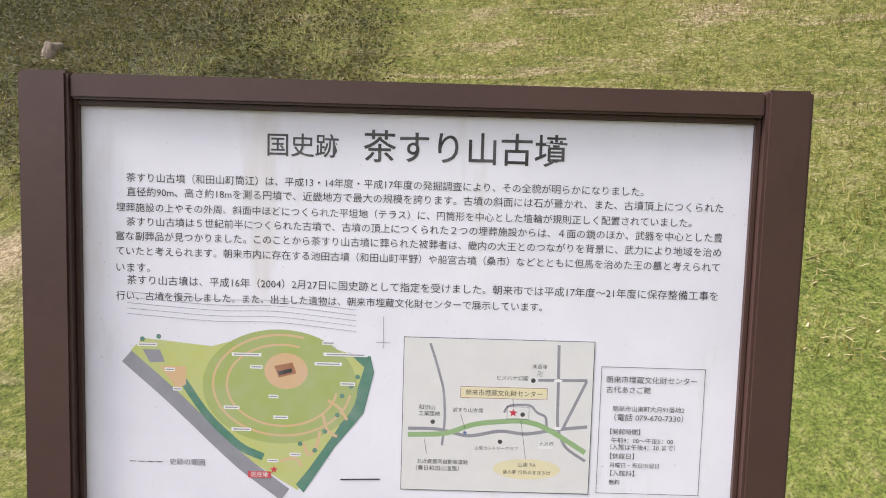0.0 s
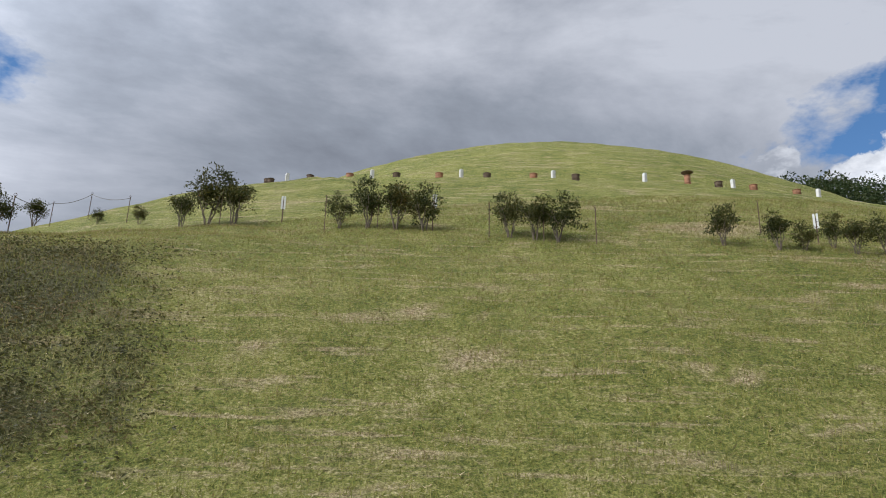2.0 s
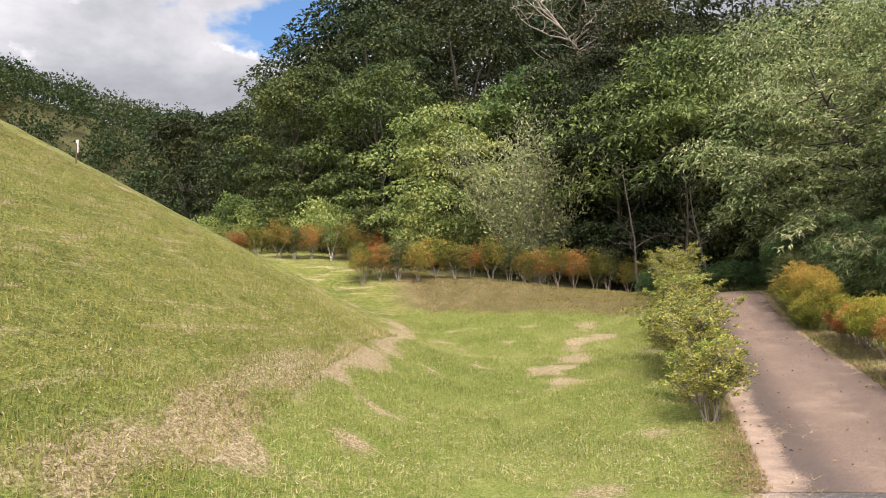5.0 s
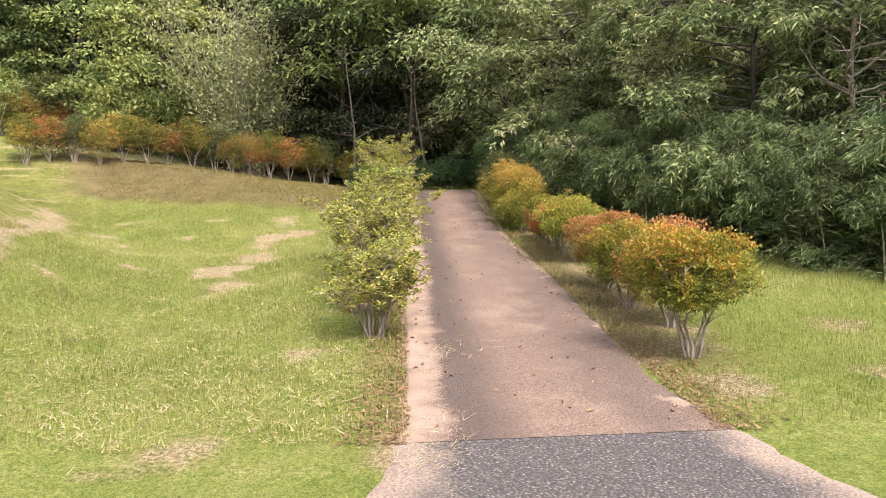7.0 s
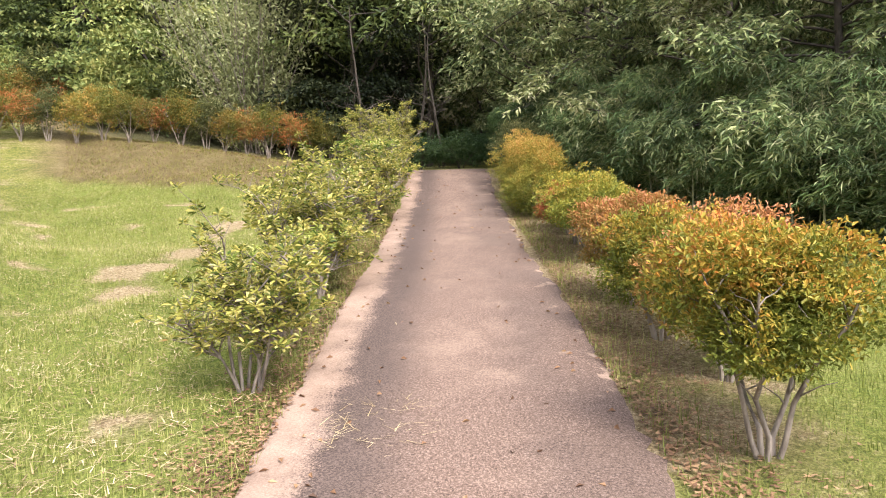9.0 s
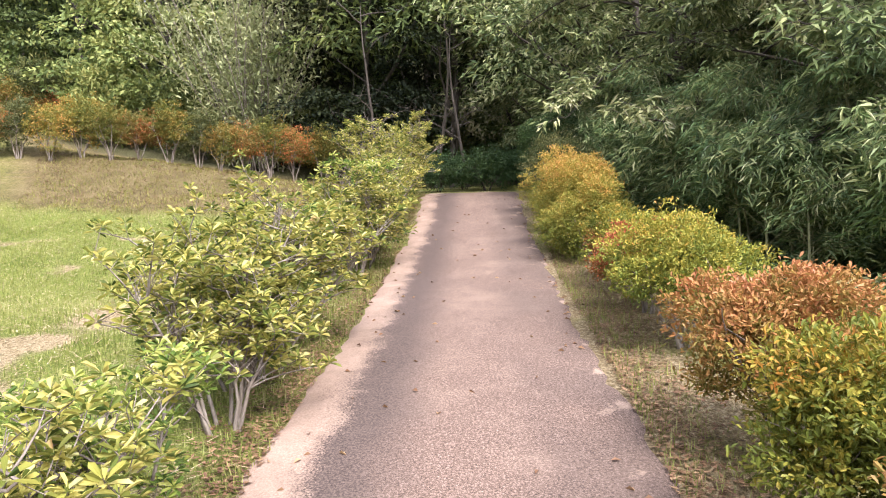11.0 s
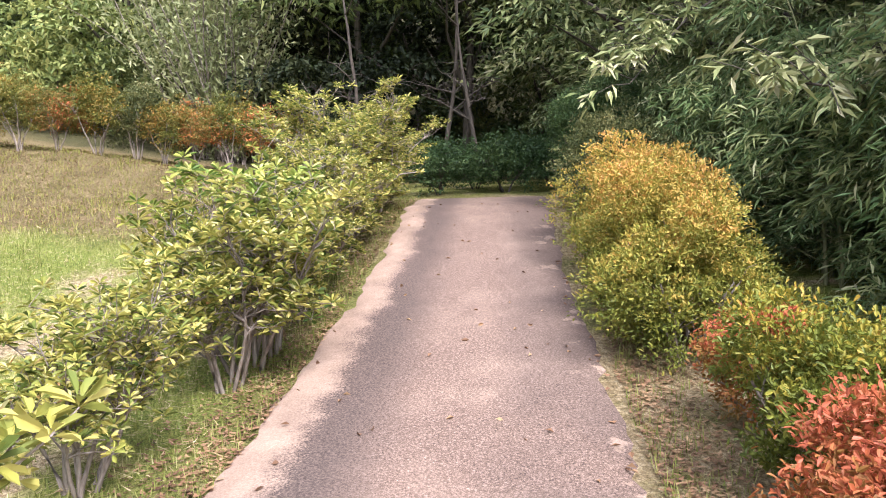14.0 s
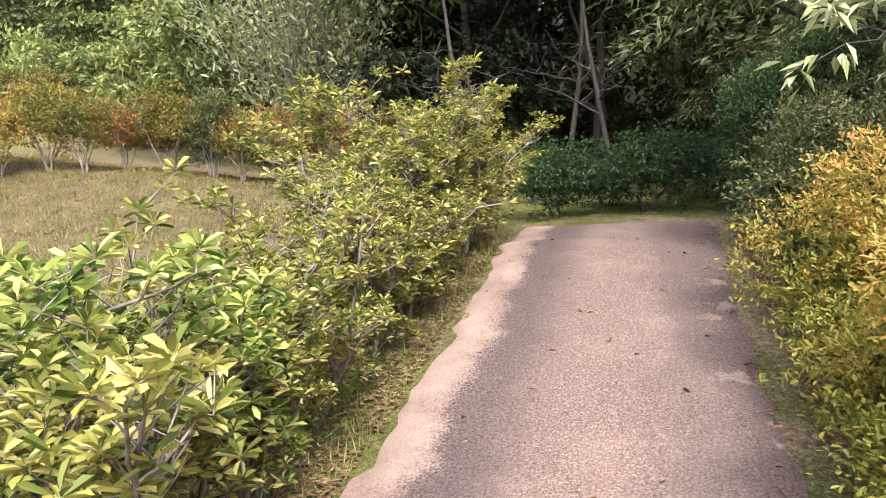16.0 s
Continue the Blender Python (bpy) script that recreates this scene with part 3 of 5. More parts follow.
build_ground()
edge = lambda A, s: 0.03 * np.sin(A * 1.1 + s) + 0.015 * np.sin(A * 5.1 + 2 * s) + 0.018 * np.random.default_rng(int(s)).normal(size=A.shape)
strip("path", PATH, -3.5, 12.4, lambda A: np.interp(A, [-3.5, 1, 7, 12], [1.25, 1.18, 1.14, 1.1]) + edge(A, 1),
      lambda A: np.interp(A, [-3.5, -2.5, 1, 7, 12], [-1.0, -0.86, -0.84, -0.74, -0.7]) + edge(A, 4), 0.02,
      "worn pinkish-brown gritty footpath with sandy edges", "path")
strip("pavement", APRON, -14.0, -3.5, lambda A: np.interp(A, [-14, -5.5, -3.5], [3.6, 1.6, 1.3]) + edge(A, 2),
      lambda A: np.interp(A, [-14, -5.5, -3.5], [-3.2, -1.5, -1.05]) + edge(A, 5), 0.017, "coarse grey gravel apron before the path", "pavement")


# ---- plants ----
def branch(r, start, way, length, bend, n=5):
    """Points of a wavering branch."""
    p, d = np.array(start, float), np.array(way, float)
    d /= np.linalg.norm(d)
    out = [p.copy()]
    for _ in range(n):
        d = d + r.normal(size=3) * bend
        d /= np.linalg.norm(d)
        p = p + d * length / n
        out.append(p.copy())
    return np.array(out)


def broad_tree(seed, mat, bark_mat, tall=9.0, spread=3.2, clumps=34, per=300, leaf=0.21, low=0.18, label="", group="forest edge", narrow=0.58):
    """A broadleaf tree: trunk, limbs, and a crown of many leaf clumps with gaps."""
    r = np.random.default_rng(seed)
    t = thing("tree", label, "tree", group)
    w, c = Shape(), Shape()
    trunk = branch(r, (0, 0, -0.4), (0.05, 0.02, 1), tall * 0.86, 0.07, 8)
    w.tube(trunk, np.linspace(tall * 0.014, tall * 0.004, len(trunk)), 8)
    cents = []
    for i in range(clumps):
        f = r.uniform(low, 1.0)
        ang = r.uniform(0, 6.283)
        reach = spread * (np.sin(np.pi * (0.12 + 0.80 * f)) ** 0.8) * r.uniform(0.45, 1.08)
        cents.append((reach * np.cos(ang), reach * np.sin(ang), tall * (0.08 + 0.92 * f)))
    cents = np.array(cents)
    for i, q in enumerate(cents):
        if i % 5 == 0:
            k = np.clip(int(q[2] / tall * 8 - 1.5), 1, 7)
            b = trunk[k] + (q - trunk[k]) * np.linspace(0, 1, 5)[:, None] + r.normal(size=(5, 3)) * [[0.0], [0.1], [0.15], [0.15], [0.0]]
            w.tube(b, np.linspace(tall * 0.007, 0.012, 5), 5)
        size = spread * r.uniform(0.22, 0.42)
        d = ball(r, per)
        d[:, 2] = np.abs(d[:, 2]) * 1.0 - 0.35
        rad = size * (1.1 - 0.5 * r.random(per) ** 1.6)[:, None]
        pos = q + d * rad * [1.15, 1.15, 0.62]
        ax = d * [1, 1, 0.5] + r.normal(size=(per, 3)) * 0.5 + [0, 0, -0.35]
        c.leaves(pos, ax, leaf, leaf * narrow, r)
    part("trunk", w, bark_mat, t, smooth=True)
    part("crown", c, mat, t)
    return t


def willow(seed):
    """A feathery pale tree with many fine upright twigs."""
    r = np.random.default_rng(seed)
    t = thing("tree", "feathery grey-green tree with fine upright twigs", "tree", "forest edge")
    w, c = Shape(), Shape()
    for _ in range(64):
        ang, lean = r.uniform(0, 6.283), abs(r.normal(0, 0.42))
        b = branch(r, (r.normal(0, 0.25), r.normal(0, 0.25), -0.2), (np.cos(ang) * lean, np.sin(ang) * lean, 1), r.uniform(4, 6.6), 0.07, 9)
        w.tube(b, np.linspace(0.018, 0.004, 10), 4)
        f = r.uniform(0.08, 1.0, 210)
        p = np.stack([np.interp(f * 9, range(10), b[:, i]) for i in range(3)], 1) + r.normal(size=(210, 3)) * (0.10 + 0.30 * f[:, None])
        c.leaves(p, r.normal(size=(210, 3)) * 0.7 + [np.cos(ang) * 0.5, np.sin(ang) * 0.5, 0.5], 0.16, 0.06, r)
    part("trunk", w, GREY_BARK, t, smooth=True)
    part("crown", c, WILLOW, t)
    return t


def dead_tree(seed, tall, limbs, label, mat=None):
    """A leafless tree with forking twigs."""
    r = np.random.default_rng(seed)
    t = thing("bare_tree", label, "tree", "bare trees")
    w = Shape()
    trunk = branch(r, (0, 0, -0.3), (0.06, 0.03, 1), tall, 0.07, 9)
    w.tube(trunk, np.linspace(tall * 0.011, tall * 0.002, 10), 8)
    s = w
    for _ in range(limbs):
        f = r.uniform(0.3, 1.0)
        o = np.array([np.interp(f * 9, range(10), trunk[:, i]) for i in range(3)])
        a = r.uniform(0, 6.283)
        b = branch(r, o, (np.cos(a), np.sin(a), r.uniform(0.2, 1.2)), tall * r.uniform(0.12, 0.3), 0.18, 6)
        s.tube(b, np.linspace(tall * 0.004, tall * 0.0011, 7), 5)
        for q in b[2:]:
            tw = branch(r, q, (*r.normal(size=2), r.uniform(0, 1)), tall * r.uniform(0.05, 0.13), 0.25, 4)
            s.tube(tw, np.linspace(tall * 0.0016, tall * 0.0006, 5), 4)
    part("trunk", s, mat or PALE_BARK, t, smooth=True)
    return t


def bamboo(seed, tall, low=0.15):
    """An arching bamboo culm with drooping sprays of narrow leaves."""
    r = np.random.default_rng(seed)
    t = thing("bamboo", "arching green bamboo with drooping narrow leaves", "bamboo", "bamboo thicket")
    w, c = Shape(), Shape()
    s = np.linspace(0, 1, 12)
    bend = tall * r.uniform(0.06, 0.2)
    culm = np.stack([bend * s ** 2.4, 0.1 * np.sin(s * 4 + seed), tall * (s - 0.16 * s ** 3) - 0.2], 1)
    w.tube(culm, np.linspace(0.018, 0.004, 12), 5)
    for _ in range(int(16 + 4 * tall)):
        f = r.uniform(low, 1.0)
        o = np.array([np.interp(f * 11, range(12), culm[:, i]) for i in range(3)])
        ang = r.uniform(0, 6.283)
        b = branch(r, o, (np.cos(ang), np.sin(ang), 0.55), r.uniform(0.4, 1.0) * (1.2 - 0.5 * f), 0.16, 5)
        b[:, 2] -= np.linspace(0, 1, 6) ** 2 * 0.28
        w.tube(b[::2], np.linspace(0.005, 0.002, 3), 3)
        for q in b[2:]:
            n = 14
            ax = r.normal(size=(n, 3)) * [0.7, 0.7, 0.3] + [0, 0, -0.45] + (b[-1] - b[0]) * 1.0
            c.leaves(q + r.normal(size=(n, 3)) * 0.05, ax, 0.125, 0.019, r, 0.3)
    part("culm", w, CULM, t, smooth=True)
    part("foliage", c, BAMBOO, t)
    return t


def drooping_tree(seed, tall, reach, label, low=0.2, boughs=58):
    """A tree of arching boughs that end in hanging sprays of long narrow leaves, with dark gaps between the sprays."""
    r = np.random.default_rng(seed)
    t = thing("tree", label, "tree", "drooping trees over the lawn")
    w, c = Shape(), Shape()
    trunk = branch(r, (0, 0, -0.4), (0.05, 0.08, 1), tall * 0.88, 0.08, 8)
    w.tube(trunk, np.linspace(tall * 0.013, tall * 0.004, 9), 7)
    for i in range(boughs):
        f = low + (1 - low) * (i + r.random()) / boughs
        o = np.array([np.interp(min(1, f * 0.93) * 8, range(9), trunk[:, q]) for q in range(3)])
        ang = i * 2.4 + r.normal(0, 0.3)
        long = reach * (0.5 + 0.6 * np.sin(np.pi * min(1, 0.25 + 0.75 * f))) * r.uniform(0.65, 1.1)
        b = branch(r, o, (np.cos(ang), np.sin(ang), 0.35), long, 0.12, 6)
        b[:, 2] -= np.linspace(0, 1, 7) ** 2 * long * r.uniform(0.15, 0.4)
        w.tube(b, np.linspace(tall * 0.0035, 0.006, 7), 5)
        for _ in range(25):
            g = r.uniform(0.3, 1.0) ** 0.7
            q = np.array([np.interp(g * 6, range(7), b[:, h]) for h in range(3)])
            side = ang + r.choice([-1, 1]) * r.uniform(0.2, 1.3)
            tw = branch(r, q, (np.cos(side), np.sin(side), r.uniform(-0.1, 0.5)), r.uniform(0.25, 0.65), 0.2, 3)
            w.tube(tw, np.linspace(0.006, 0.003, 4), 3)
            n = 15
            h = r.uniform(0, 6.283) + np.arange(n) * 2.4
            ax = np.stack([np.cos(h), np.sin(h), r.uniform(-1.25, 0.05, n)], 1) + (tw[-1] - tw[0]) * 1.1
            at = tw[-1] + (tw[1] - tw[-1]) * r.random((n, 1)) + r.normal(size=(n, 3)) * 0.03
            c.leaves(at, ax, 0.155, 0.041, r, 0.25)
    part("trunk", w, DARK_BARK, t, smooth=True)
    part("crown", c, DROOP, t)
    return t


def whorl_bush(seed, tall, wide, mat, label, dense=1.0, group="hedge beside the path", low=0.42):
    """A loose azalea: several pale stems, forking twigs and whorls of larger leaves at the tips."""
    r = np.random.default_rng(seed)
    t = thing("azalea_bush", label, "bush", group)
    w, c = Shape(), Shape()
    stems = int(r.integers(7, 10))
    for i in range(stems):
        ang = i * 6.283 / stems + r.normal(0, 0.3)
        lean = r.uniform(0.15, 0.55) * wide / tall * 1.6
        b = branch(r, (np.cos(ang) * 0.05, np.sin(ang) * 0.05, -0.08), (np.cos(ang) * lean, np.sin(ang) * lean, 1), tall * r.uniform(0.5, 0.9), 0.13, 6)
        w.tube(b, np.linspace(0.0135, 0.0045, 7), 5)
        for _ in range(int(11 * dense)):
            f = r.uniform(low, 1.0)
            o = np.array([np.interp(f * 6, range(7), b[:, q]) for q in range(3)])
            a2 = ang + r.normal(0, 1.3)
            tw = branch(r, o, (np.cos(a2) * 0.9, np.sin(a2) * 0.9, r.uniform(0.3, 1.3)), r.uniform(0.16, 0.38), 0.2, 4)
            w.tube(tw, np.linspace(0.006, 0.002, 5), 4)
            tips = [tw[-1]]
            for _ in range(2):
                w.tube(branch(r, tw[1], (*(r.normal(size=2) * 0.6), 1.0), r.uniform(0.12, 0.26), 0.2, 3), np.linspace(0.003, 0.0014, 4), 3)
            for q in (tw[2], tw[3], tw[3], tw[-1]):
                e = q + r.normal(size=3) * [0.06, 0.06, 0.035] + [0, 0, 0.035]
                w.tube([q, e], [0.0026, 0.0016], 3)
                tips.append(e)
            for q in tips:
                n = int(r.integers(8, 13))
                h = r.uniform(0, 6.283) + np.arange(n) * 2.4
                up = np.linspace(-0.25, 0.9, n) + r.normal(0, 0.12, n)
                ax = np.stack([np.cos(h), np.sin(h), up], 1)
                c.leaves(q + [0, 0, 0.008] * np.arange(n)[:, None] * 0.12 + ax * 0.005, ax, 0.052 * r.uniform(0.7, 1.2), 0.019, r, 0.3, True)
    part("stem", w, GREY_BARK, t, smooth=True)
    part("foliage", c, mat, t)
    return t


def dome_bush(seed, tall, wide, mat, label, leaves=5200, leaf=0.036, trunk=0.32, group="azaleas beside the path", ragged=0.12, name="azalea_bush", bark_mat=None, loose=0.03):
    """A clipped rounded azalea on short forking stems, with small leaves."""
    r = np.random.default_rng(seed)
    t = thing(name, label, "bush", group)
    w, c = Shape(), Shape()
    base = tall * trunk
    h = np.arange(11) * 2.4
    f = (np.arange(11) + 0.5) / 11
    ring = wide * np.where(f < 0.45, 0.24 + 0.08 * f, 0.30 * np.sqrt(np.clip(1.15 - f, 0, 1)))
    lobes = np.stack([ring * np.cos(h), ring * np.sin(h), base + (tall - base) * (0.22 + 0.56 * f)], 1) + r.normal(size=(11, 3)) * wide * loose
    size = r.uniform(0.21 - loose * 0.8, 0.29 - loose * 0.3, 11) * wide
    for i in range(5):
        ang = i * 1.26 + r.normal(0, 0.3)
        tip = np.array([np.cos(ang) * wide * 0.33, np.sin(ang) * wide * 0.33, base + (tall - base) * 0.5])
        s = np.linspace(0, 1, 6)[:, None]
        b = np.array([np.cos(ang) * 0.03, np.sin(ang) * 0.03, -0.08]) * (1 - s) + tip * np.concatenate([s ** 1.5, s ** 1.5, s], 1)
        b[1:-1] += r.normal(size=(4, 3)) * 0.02
        w.tube(b, np.linspace(0.017, 0.006, 6), 6)
        for _ in range(5):
            f = r.uniform(0.35, 1)
            o = np.array([np.interp(f * 5, range(6), b[:, q]) for q in range(3)])
            tw = branch(r, o, (*(r.normal(size=2) * 0.8), 0.9), r.uniform(0.2, 0.4) * tall * 0.6, 0.2, 3)
            w.tube(tw, np.linspace(0.006, 0.002, 4), 3)
    tips = max(60, leaves // 12)
    k = r.integers(0, len(lobes), tips)
    d = ball(r, tips)
    rad = size[k][:, None] * (1.04 - r.random((tips, 1)) ** 2.0 * 0.45) * (1 + ragged * r.normal(size=(tips, 1)).clip(-1.5, 1.8))
    tip = lobes[k] + d * rad * [1, 1, (tall - base) / wide * 1.05]
    tip, out = np.repeat(tip, 12, 0), np.repeat(d, 12, 0) * [1, 1, 0.5]
    n = len(tip)
    pos = tip + r.normal(size=(n, 3)) * leaf * 0.95 * [1, 1, 0.42]
    c.leaves(pos, out * 0.6 + r.normal(size=(n, 3)) * 0.65 + [0, 0, 0.3], leaf, leaf * 0.45, r, 0.15, leaf < 0.04)
    part("stem", w, bark_mat or GREY_BARK, t, smooth=True)
    part("foliage", c, mat, t)
    return t


def stand(ob, x, y, turn=0.0, size=1.0, sink=0.0, squash=1.0):
    ob.matrix_basis = pose(x, y, float(height(x, y)) - sink, 0, 0, turn) @ Matrix.Diagonal((size, size, size * squash, 1))
    return ob


def again(ob, x, y, turn=0.0, size=1.0, sink=0.0, squash=1.0):
    c = copy_thing(ob, Matrix())
    return stand(c, x, y, turn, size, sink, squash)


rnd = random.Random(5)


def hedges():
    # the loose hedge on the mound side
    kinds = [whorl_bush(20 + i, 1.15, 0.52, HEDGE_GREEN if i == 1 else HEDGE, lab, 1.05) for i, lab in enumerate(
        ("loose azalea bush with green and yellow leaves", "yellow-leaved azalea bush on pale thin stems", "sprawling azalea bush turning yellow", "leggy azalea bush with yellowing whorled leaves"))]
    high = [whorl_bush(28 + i, 1.75, 0.62, HEDGE, "tall dense azalea bush with yellow-green leaves", 1.7, low=0.12) for i in range(2)]
    row = [(-0.65, 1.58, 1.0), (0.35, 1.62, 0.85), (1.6, 1.6, 1.12), (2.3, 1.62, 1.15), (3.0, 1.6, 1.2), (3.9, 1.8, 1.08), (5.1, 1.75, 0.95), (6.35, 1.55, 1.12), (6.6, 1.5, 1.2), (6.9, 1.48, 1.28),
           (7.5, 1.5, 0.82), (8.2, 1.55, 0.88), (8.9, 1.5, 0.96), (9.65, 1.55, 1.12), (10.3, 1.5, 1.04), (11.0, 1.5, 0.98), (11.7, 1.6, 0.95)]
    for i, (a, b, s) in enumerate(row):
        x, y = at_path(a, b - (0.14 if i < 3 else 0.03))
        k = kinds[i % 4] if i < 10 else high[i % 2]
        (stand if i < 4 or i in (10, 11) else again)(k, x, y, i * 77 % 360, s)
    # the clipped row on the other side
    row = [(-1.82, -1.3, 1.2, 1.22, "amber", "round azalea bush in yellow and orange autumn leaf"), (-0.75, -1.5, 1.1, 1.0, "pink", "azalea bush with pale orange-brown leaves"),
           (0.15, -1.35, 0.98, 0.95, "amber", "low azalea bush in orange and green"), (1.08, -1.38, 1.0, 1.05, "pink", "spreading azalea bush turning orange red"),
           (3.0, -1.42, 0.98, 1.18, "yellow", "round azalea bush with yellow leaves"),
           (4.05, -1.38, 0.88, 0.95, "red", "low azalea bush with red leaves"), (4.95, -1.45, 0.82, 0.95, "amber", "low azalea bush turning orange and green"),
           (5.7, -1.4, 0.62, 0.6, "red", "small red-leaved azalea bush"), (6.7, -1.25, 0.95, 1.02, "orange", "dense azalea bush in orange, yellow and green"), (7.4, -1.26, 1.12, 1.25, "orange", "tall clipped azalea bush with pale orange top"),
           (8.3, -1.26, 1.2, 1.3, "orange", "clipped azalea bush with faded orange top"), (9.35, -1.2, 1.28, 1.25, "dull", "clipped dull green bush with a few yellow leaves"), (10.75, -1.2, 1.62, 1.3, "deep", "tall clipped dark green bush")]
    for i, (a, b, tall, wide, tone, lab) in enumerate(row):
        x, y = at_path(a, b)
        mat = AUTUMN[tone]
        stand(dome_bush(40 + i, tall, wide, mat, lab, int(19000 * wide * tall), 0.031, trunk=0.36 if i == 0 else 0.24 if i < 8 else 0.06, loose=0.065), x, y, i * 50)
    # the far hedge on top of the bank
    kinds = [dome_bush(60 + i, 1.4, w, AUTUMN[t], lab, 5200, 0.055, 0.2, "far azalea hedge on the bank", loose=0.06) for i, (t, w, lab) in enumerate(
        (("green", 1.25, "green and rust azalea bush in a hedge row"), ("rust", 1.15, "rust-red azalea bush in a hedge row"), ("dull", 1.2, "olive-green azalea bush in a hedge row"), ("green", 1.2, "green and orange azalea bush in a hedge row")))]
    for i in range(17):
        f = 0.16 + 0.84 * i / 16
        x, y = 26.6 + 2.6 * f + rnd.uniform(-0.15, 0.15), 6.0 - 12.0 * f + rnd.uniform(-0.1, 0.1)
        k = (0, 3, 1, 2, 3, 0, 1, 0, 2, 3, 1, 0, 1, 0, 2, 0, 3)[i]
        stand(kinds[i], x, y, i * 61) if i < 4 else again(kinds[k], x, y, i * 61, rnd.uniform(0.9, 1.12))
    for i in range(14):
        f = i / 13
        again(kinds[(1, 3, 0, 2)[i % 4]], 33 + 5 * f, 10.5 - 9 * f + rnd.uniform(-0.3, 0.3), i * 40, rnd.uniform(0.9, 1.3))


def forest():
    tones = ("dark green broadleaf tree at the forest edge", "dense green broadleaf tree on the wooded slope", "pale green broadleaf tree at the forest edge", "tall dark tree with a ragged crown")
    kinds = [broad_tree(1, FOREST, DARK_BARK, 9.5, 3.6, 46, label=tones[0], low=-0.02), broad_tree(2, FOREST_DARK, DARK_BARK, 11, 3.8, 48, label=tones[1], low=0.02),
             broad_tree(3, FOREST_PALE, DARK_BARK, 8, 3.4, 44, label=tones[2], low=-0.05), broad_tree(4, FOREST_DARK, DARK_BARK, 13, 3.6, 46, label=tones[3], low=0.1)]
    far = [broad_tree(5, FOREST_DARK, DARK_BARK, 10.5, 3.7, 44, 165, 0.29, label=tones[1], low=0.0), broad_tree(6, FOREST_DARK, DARK_BARK, 12.5, 3.6, 46, 165, 0.29, label=tones[3], low=0.05)]
    placed = 0
    spots = [(32.5, -10.5, 0, .9), (34.5, -5.0, 2, .9), (35.5, 1.5, 1, .9), (36, -8, 1, 1.0), (39, -3, 0, 1.0), (40, 5, 0, 1.0), (43, 10, 0, .9), (44, 0, 1, 1.1), (42, -9, 3, 1.1), (47, 6, 1, 1.05), (50, 13, 0, .9), (52, 1, 3, 1.15),
             (49, -7, 1, 1.2), (54, 9, 2, 1.1), (56, 17, 1, .9), (60, 7, 0, 1.3), (58, -3, 3, 1.3), (35, -15, 1, 1.0), (29, -15, 0, .95), (24, -15.5, 2, .9), (22, -20, 1, 1.1), (29, -21, 3, 1.1), (38, -18, 0, 1.2), 
             (66, 15, 0, 1.2), (64, 24, 2, 1.1), (70, 5, 1, 1.3), (74, 20, 3, 1.2), (76, 31, 0, 1.2), (68, -8, 0, 1.4), (46, -16, 1, 1.2), (56, -13, 3, 1.4), (17.5, -19, 1, 1.0), (84, 12, 1, 1.4), (86, 26, 0, 1.4)]
    for i, (x, y, k, s) in enumerate(spots):
        t = rnd.uniform(0, 360)
        s *= 1.14 if x > 41 else 1.0
        if x > 48:
            (stand if placed < 2 else again)(far[placed % 2], x, y, t, s)
            placed += 1
        elif i < 4:
            stand(kinds[i], x, y, t, s)
        else:
            again(kinds[k], x, y, t, s)
    # shrubs and young trees that close the forest's foot
    scrub = dome_bush(91, 2.6, 2.9, FOREST, "dense dark shrub at the foot of the forest", 3300, 0.17, 0.03, "forest edge", 0.22, name="forest_shrub", bark_mat=DARK_BARK)
    pale = dome_bush(92, 2.2, 2.6, FOREST_PALE, "pale green shrub at the foot of the forest", 3300, 0.17, 0.03, "forest edge", 0.22, name="forest_shrub", bark_mat=DARK_BARK)
    line = [(32.6, -5.6), (33.4, -3.6), (33.0, -0.5), (34.0, 2.5), (36.5, 5.5), (38.5, 8.0), (41, 10.5), (44, 13), (47.5, 15.5), (51, 18.5), (55, 20), (34.8, -8.5), (35, -2.2), (37, 1.2), (60, 25), (66, 30), (72, 36)]
    for i, (x, y) in enumerate(line):
        k = (scrub, pale)[i % 2]
        (stand if i < 2 else again)(k, x, y, i * 70, rnd.uniform(0.9, 1.35))
    stand(willow(9), 31.6, -2.3, 0, 1.15)
    # trees that hang over the path's end and darken it
    roof = [broad_tree(7, DROOP, DARK_BARK, 9.0, 4.0, 64, 330, 0.18, 0.16, "pale green drooping-leaved tree overhanging the path", narrow=0.32),
            broad_tree(8, FOREST, DARK_BARK, 8.5, 3.8, 50, 230, 0.25, 0.36, "dark green tree overhanging the path's end", narrow=0.34)]
    stand(roof[0], 24.2, -11.2, 30, 0.95)
    stand(roof[1], 29.6, -7.8, 100, 1.05)
    again(kinds[1], 30.6, -5.6, 40, 0.75)
    again(roof[0], 28.2, -11.8, 200, 1.05)
    # bare trees among the green
    bare = dead_tree(31, 5.6, 46, "bare grey-twigged tree in the bamboo", GREY_BARK)
    stand(bare, 12.4, -10.8, 20)
    tall = dead_tree(33, 15, 26, "tall pale bare-topped tree on the wooded slope", GREY_BARK)
    stand(tall, 39.2, -6.1, 0, 1.15)
    again(tall, 40.0, -7.9, 140, 1.1)
    # thin trunks in the dark opening
    trunk = dead_tree(35, 5.5, 7, "slender dark tree trunk in forest shade", DARK_BARK)
    for i, (x, y) in enumerate(((26.3, -7.6), (27.2, -5.4), (27.6, -7.0))):
        (stand if i == 0 else again)(trunk, x, y, i * 70, 0.8 + 0.08 * i)
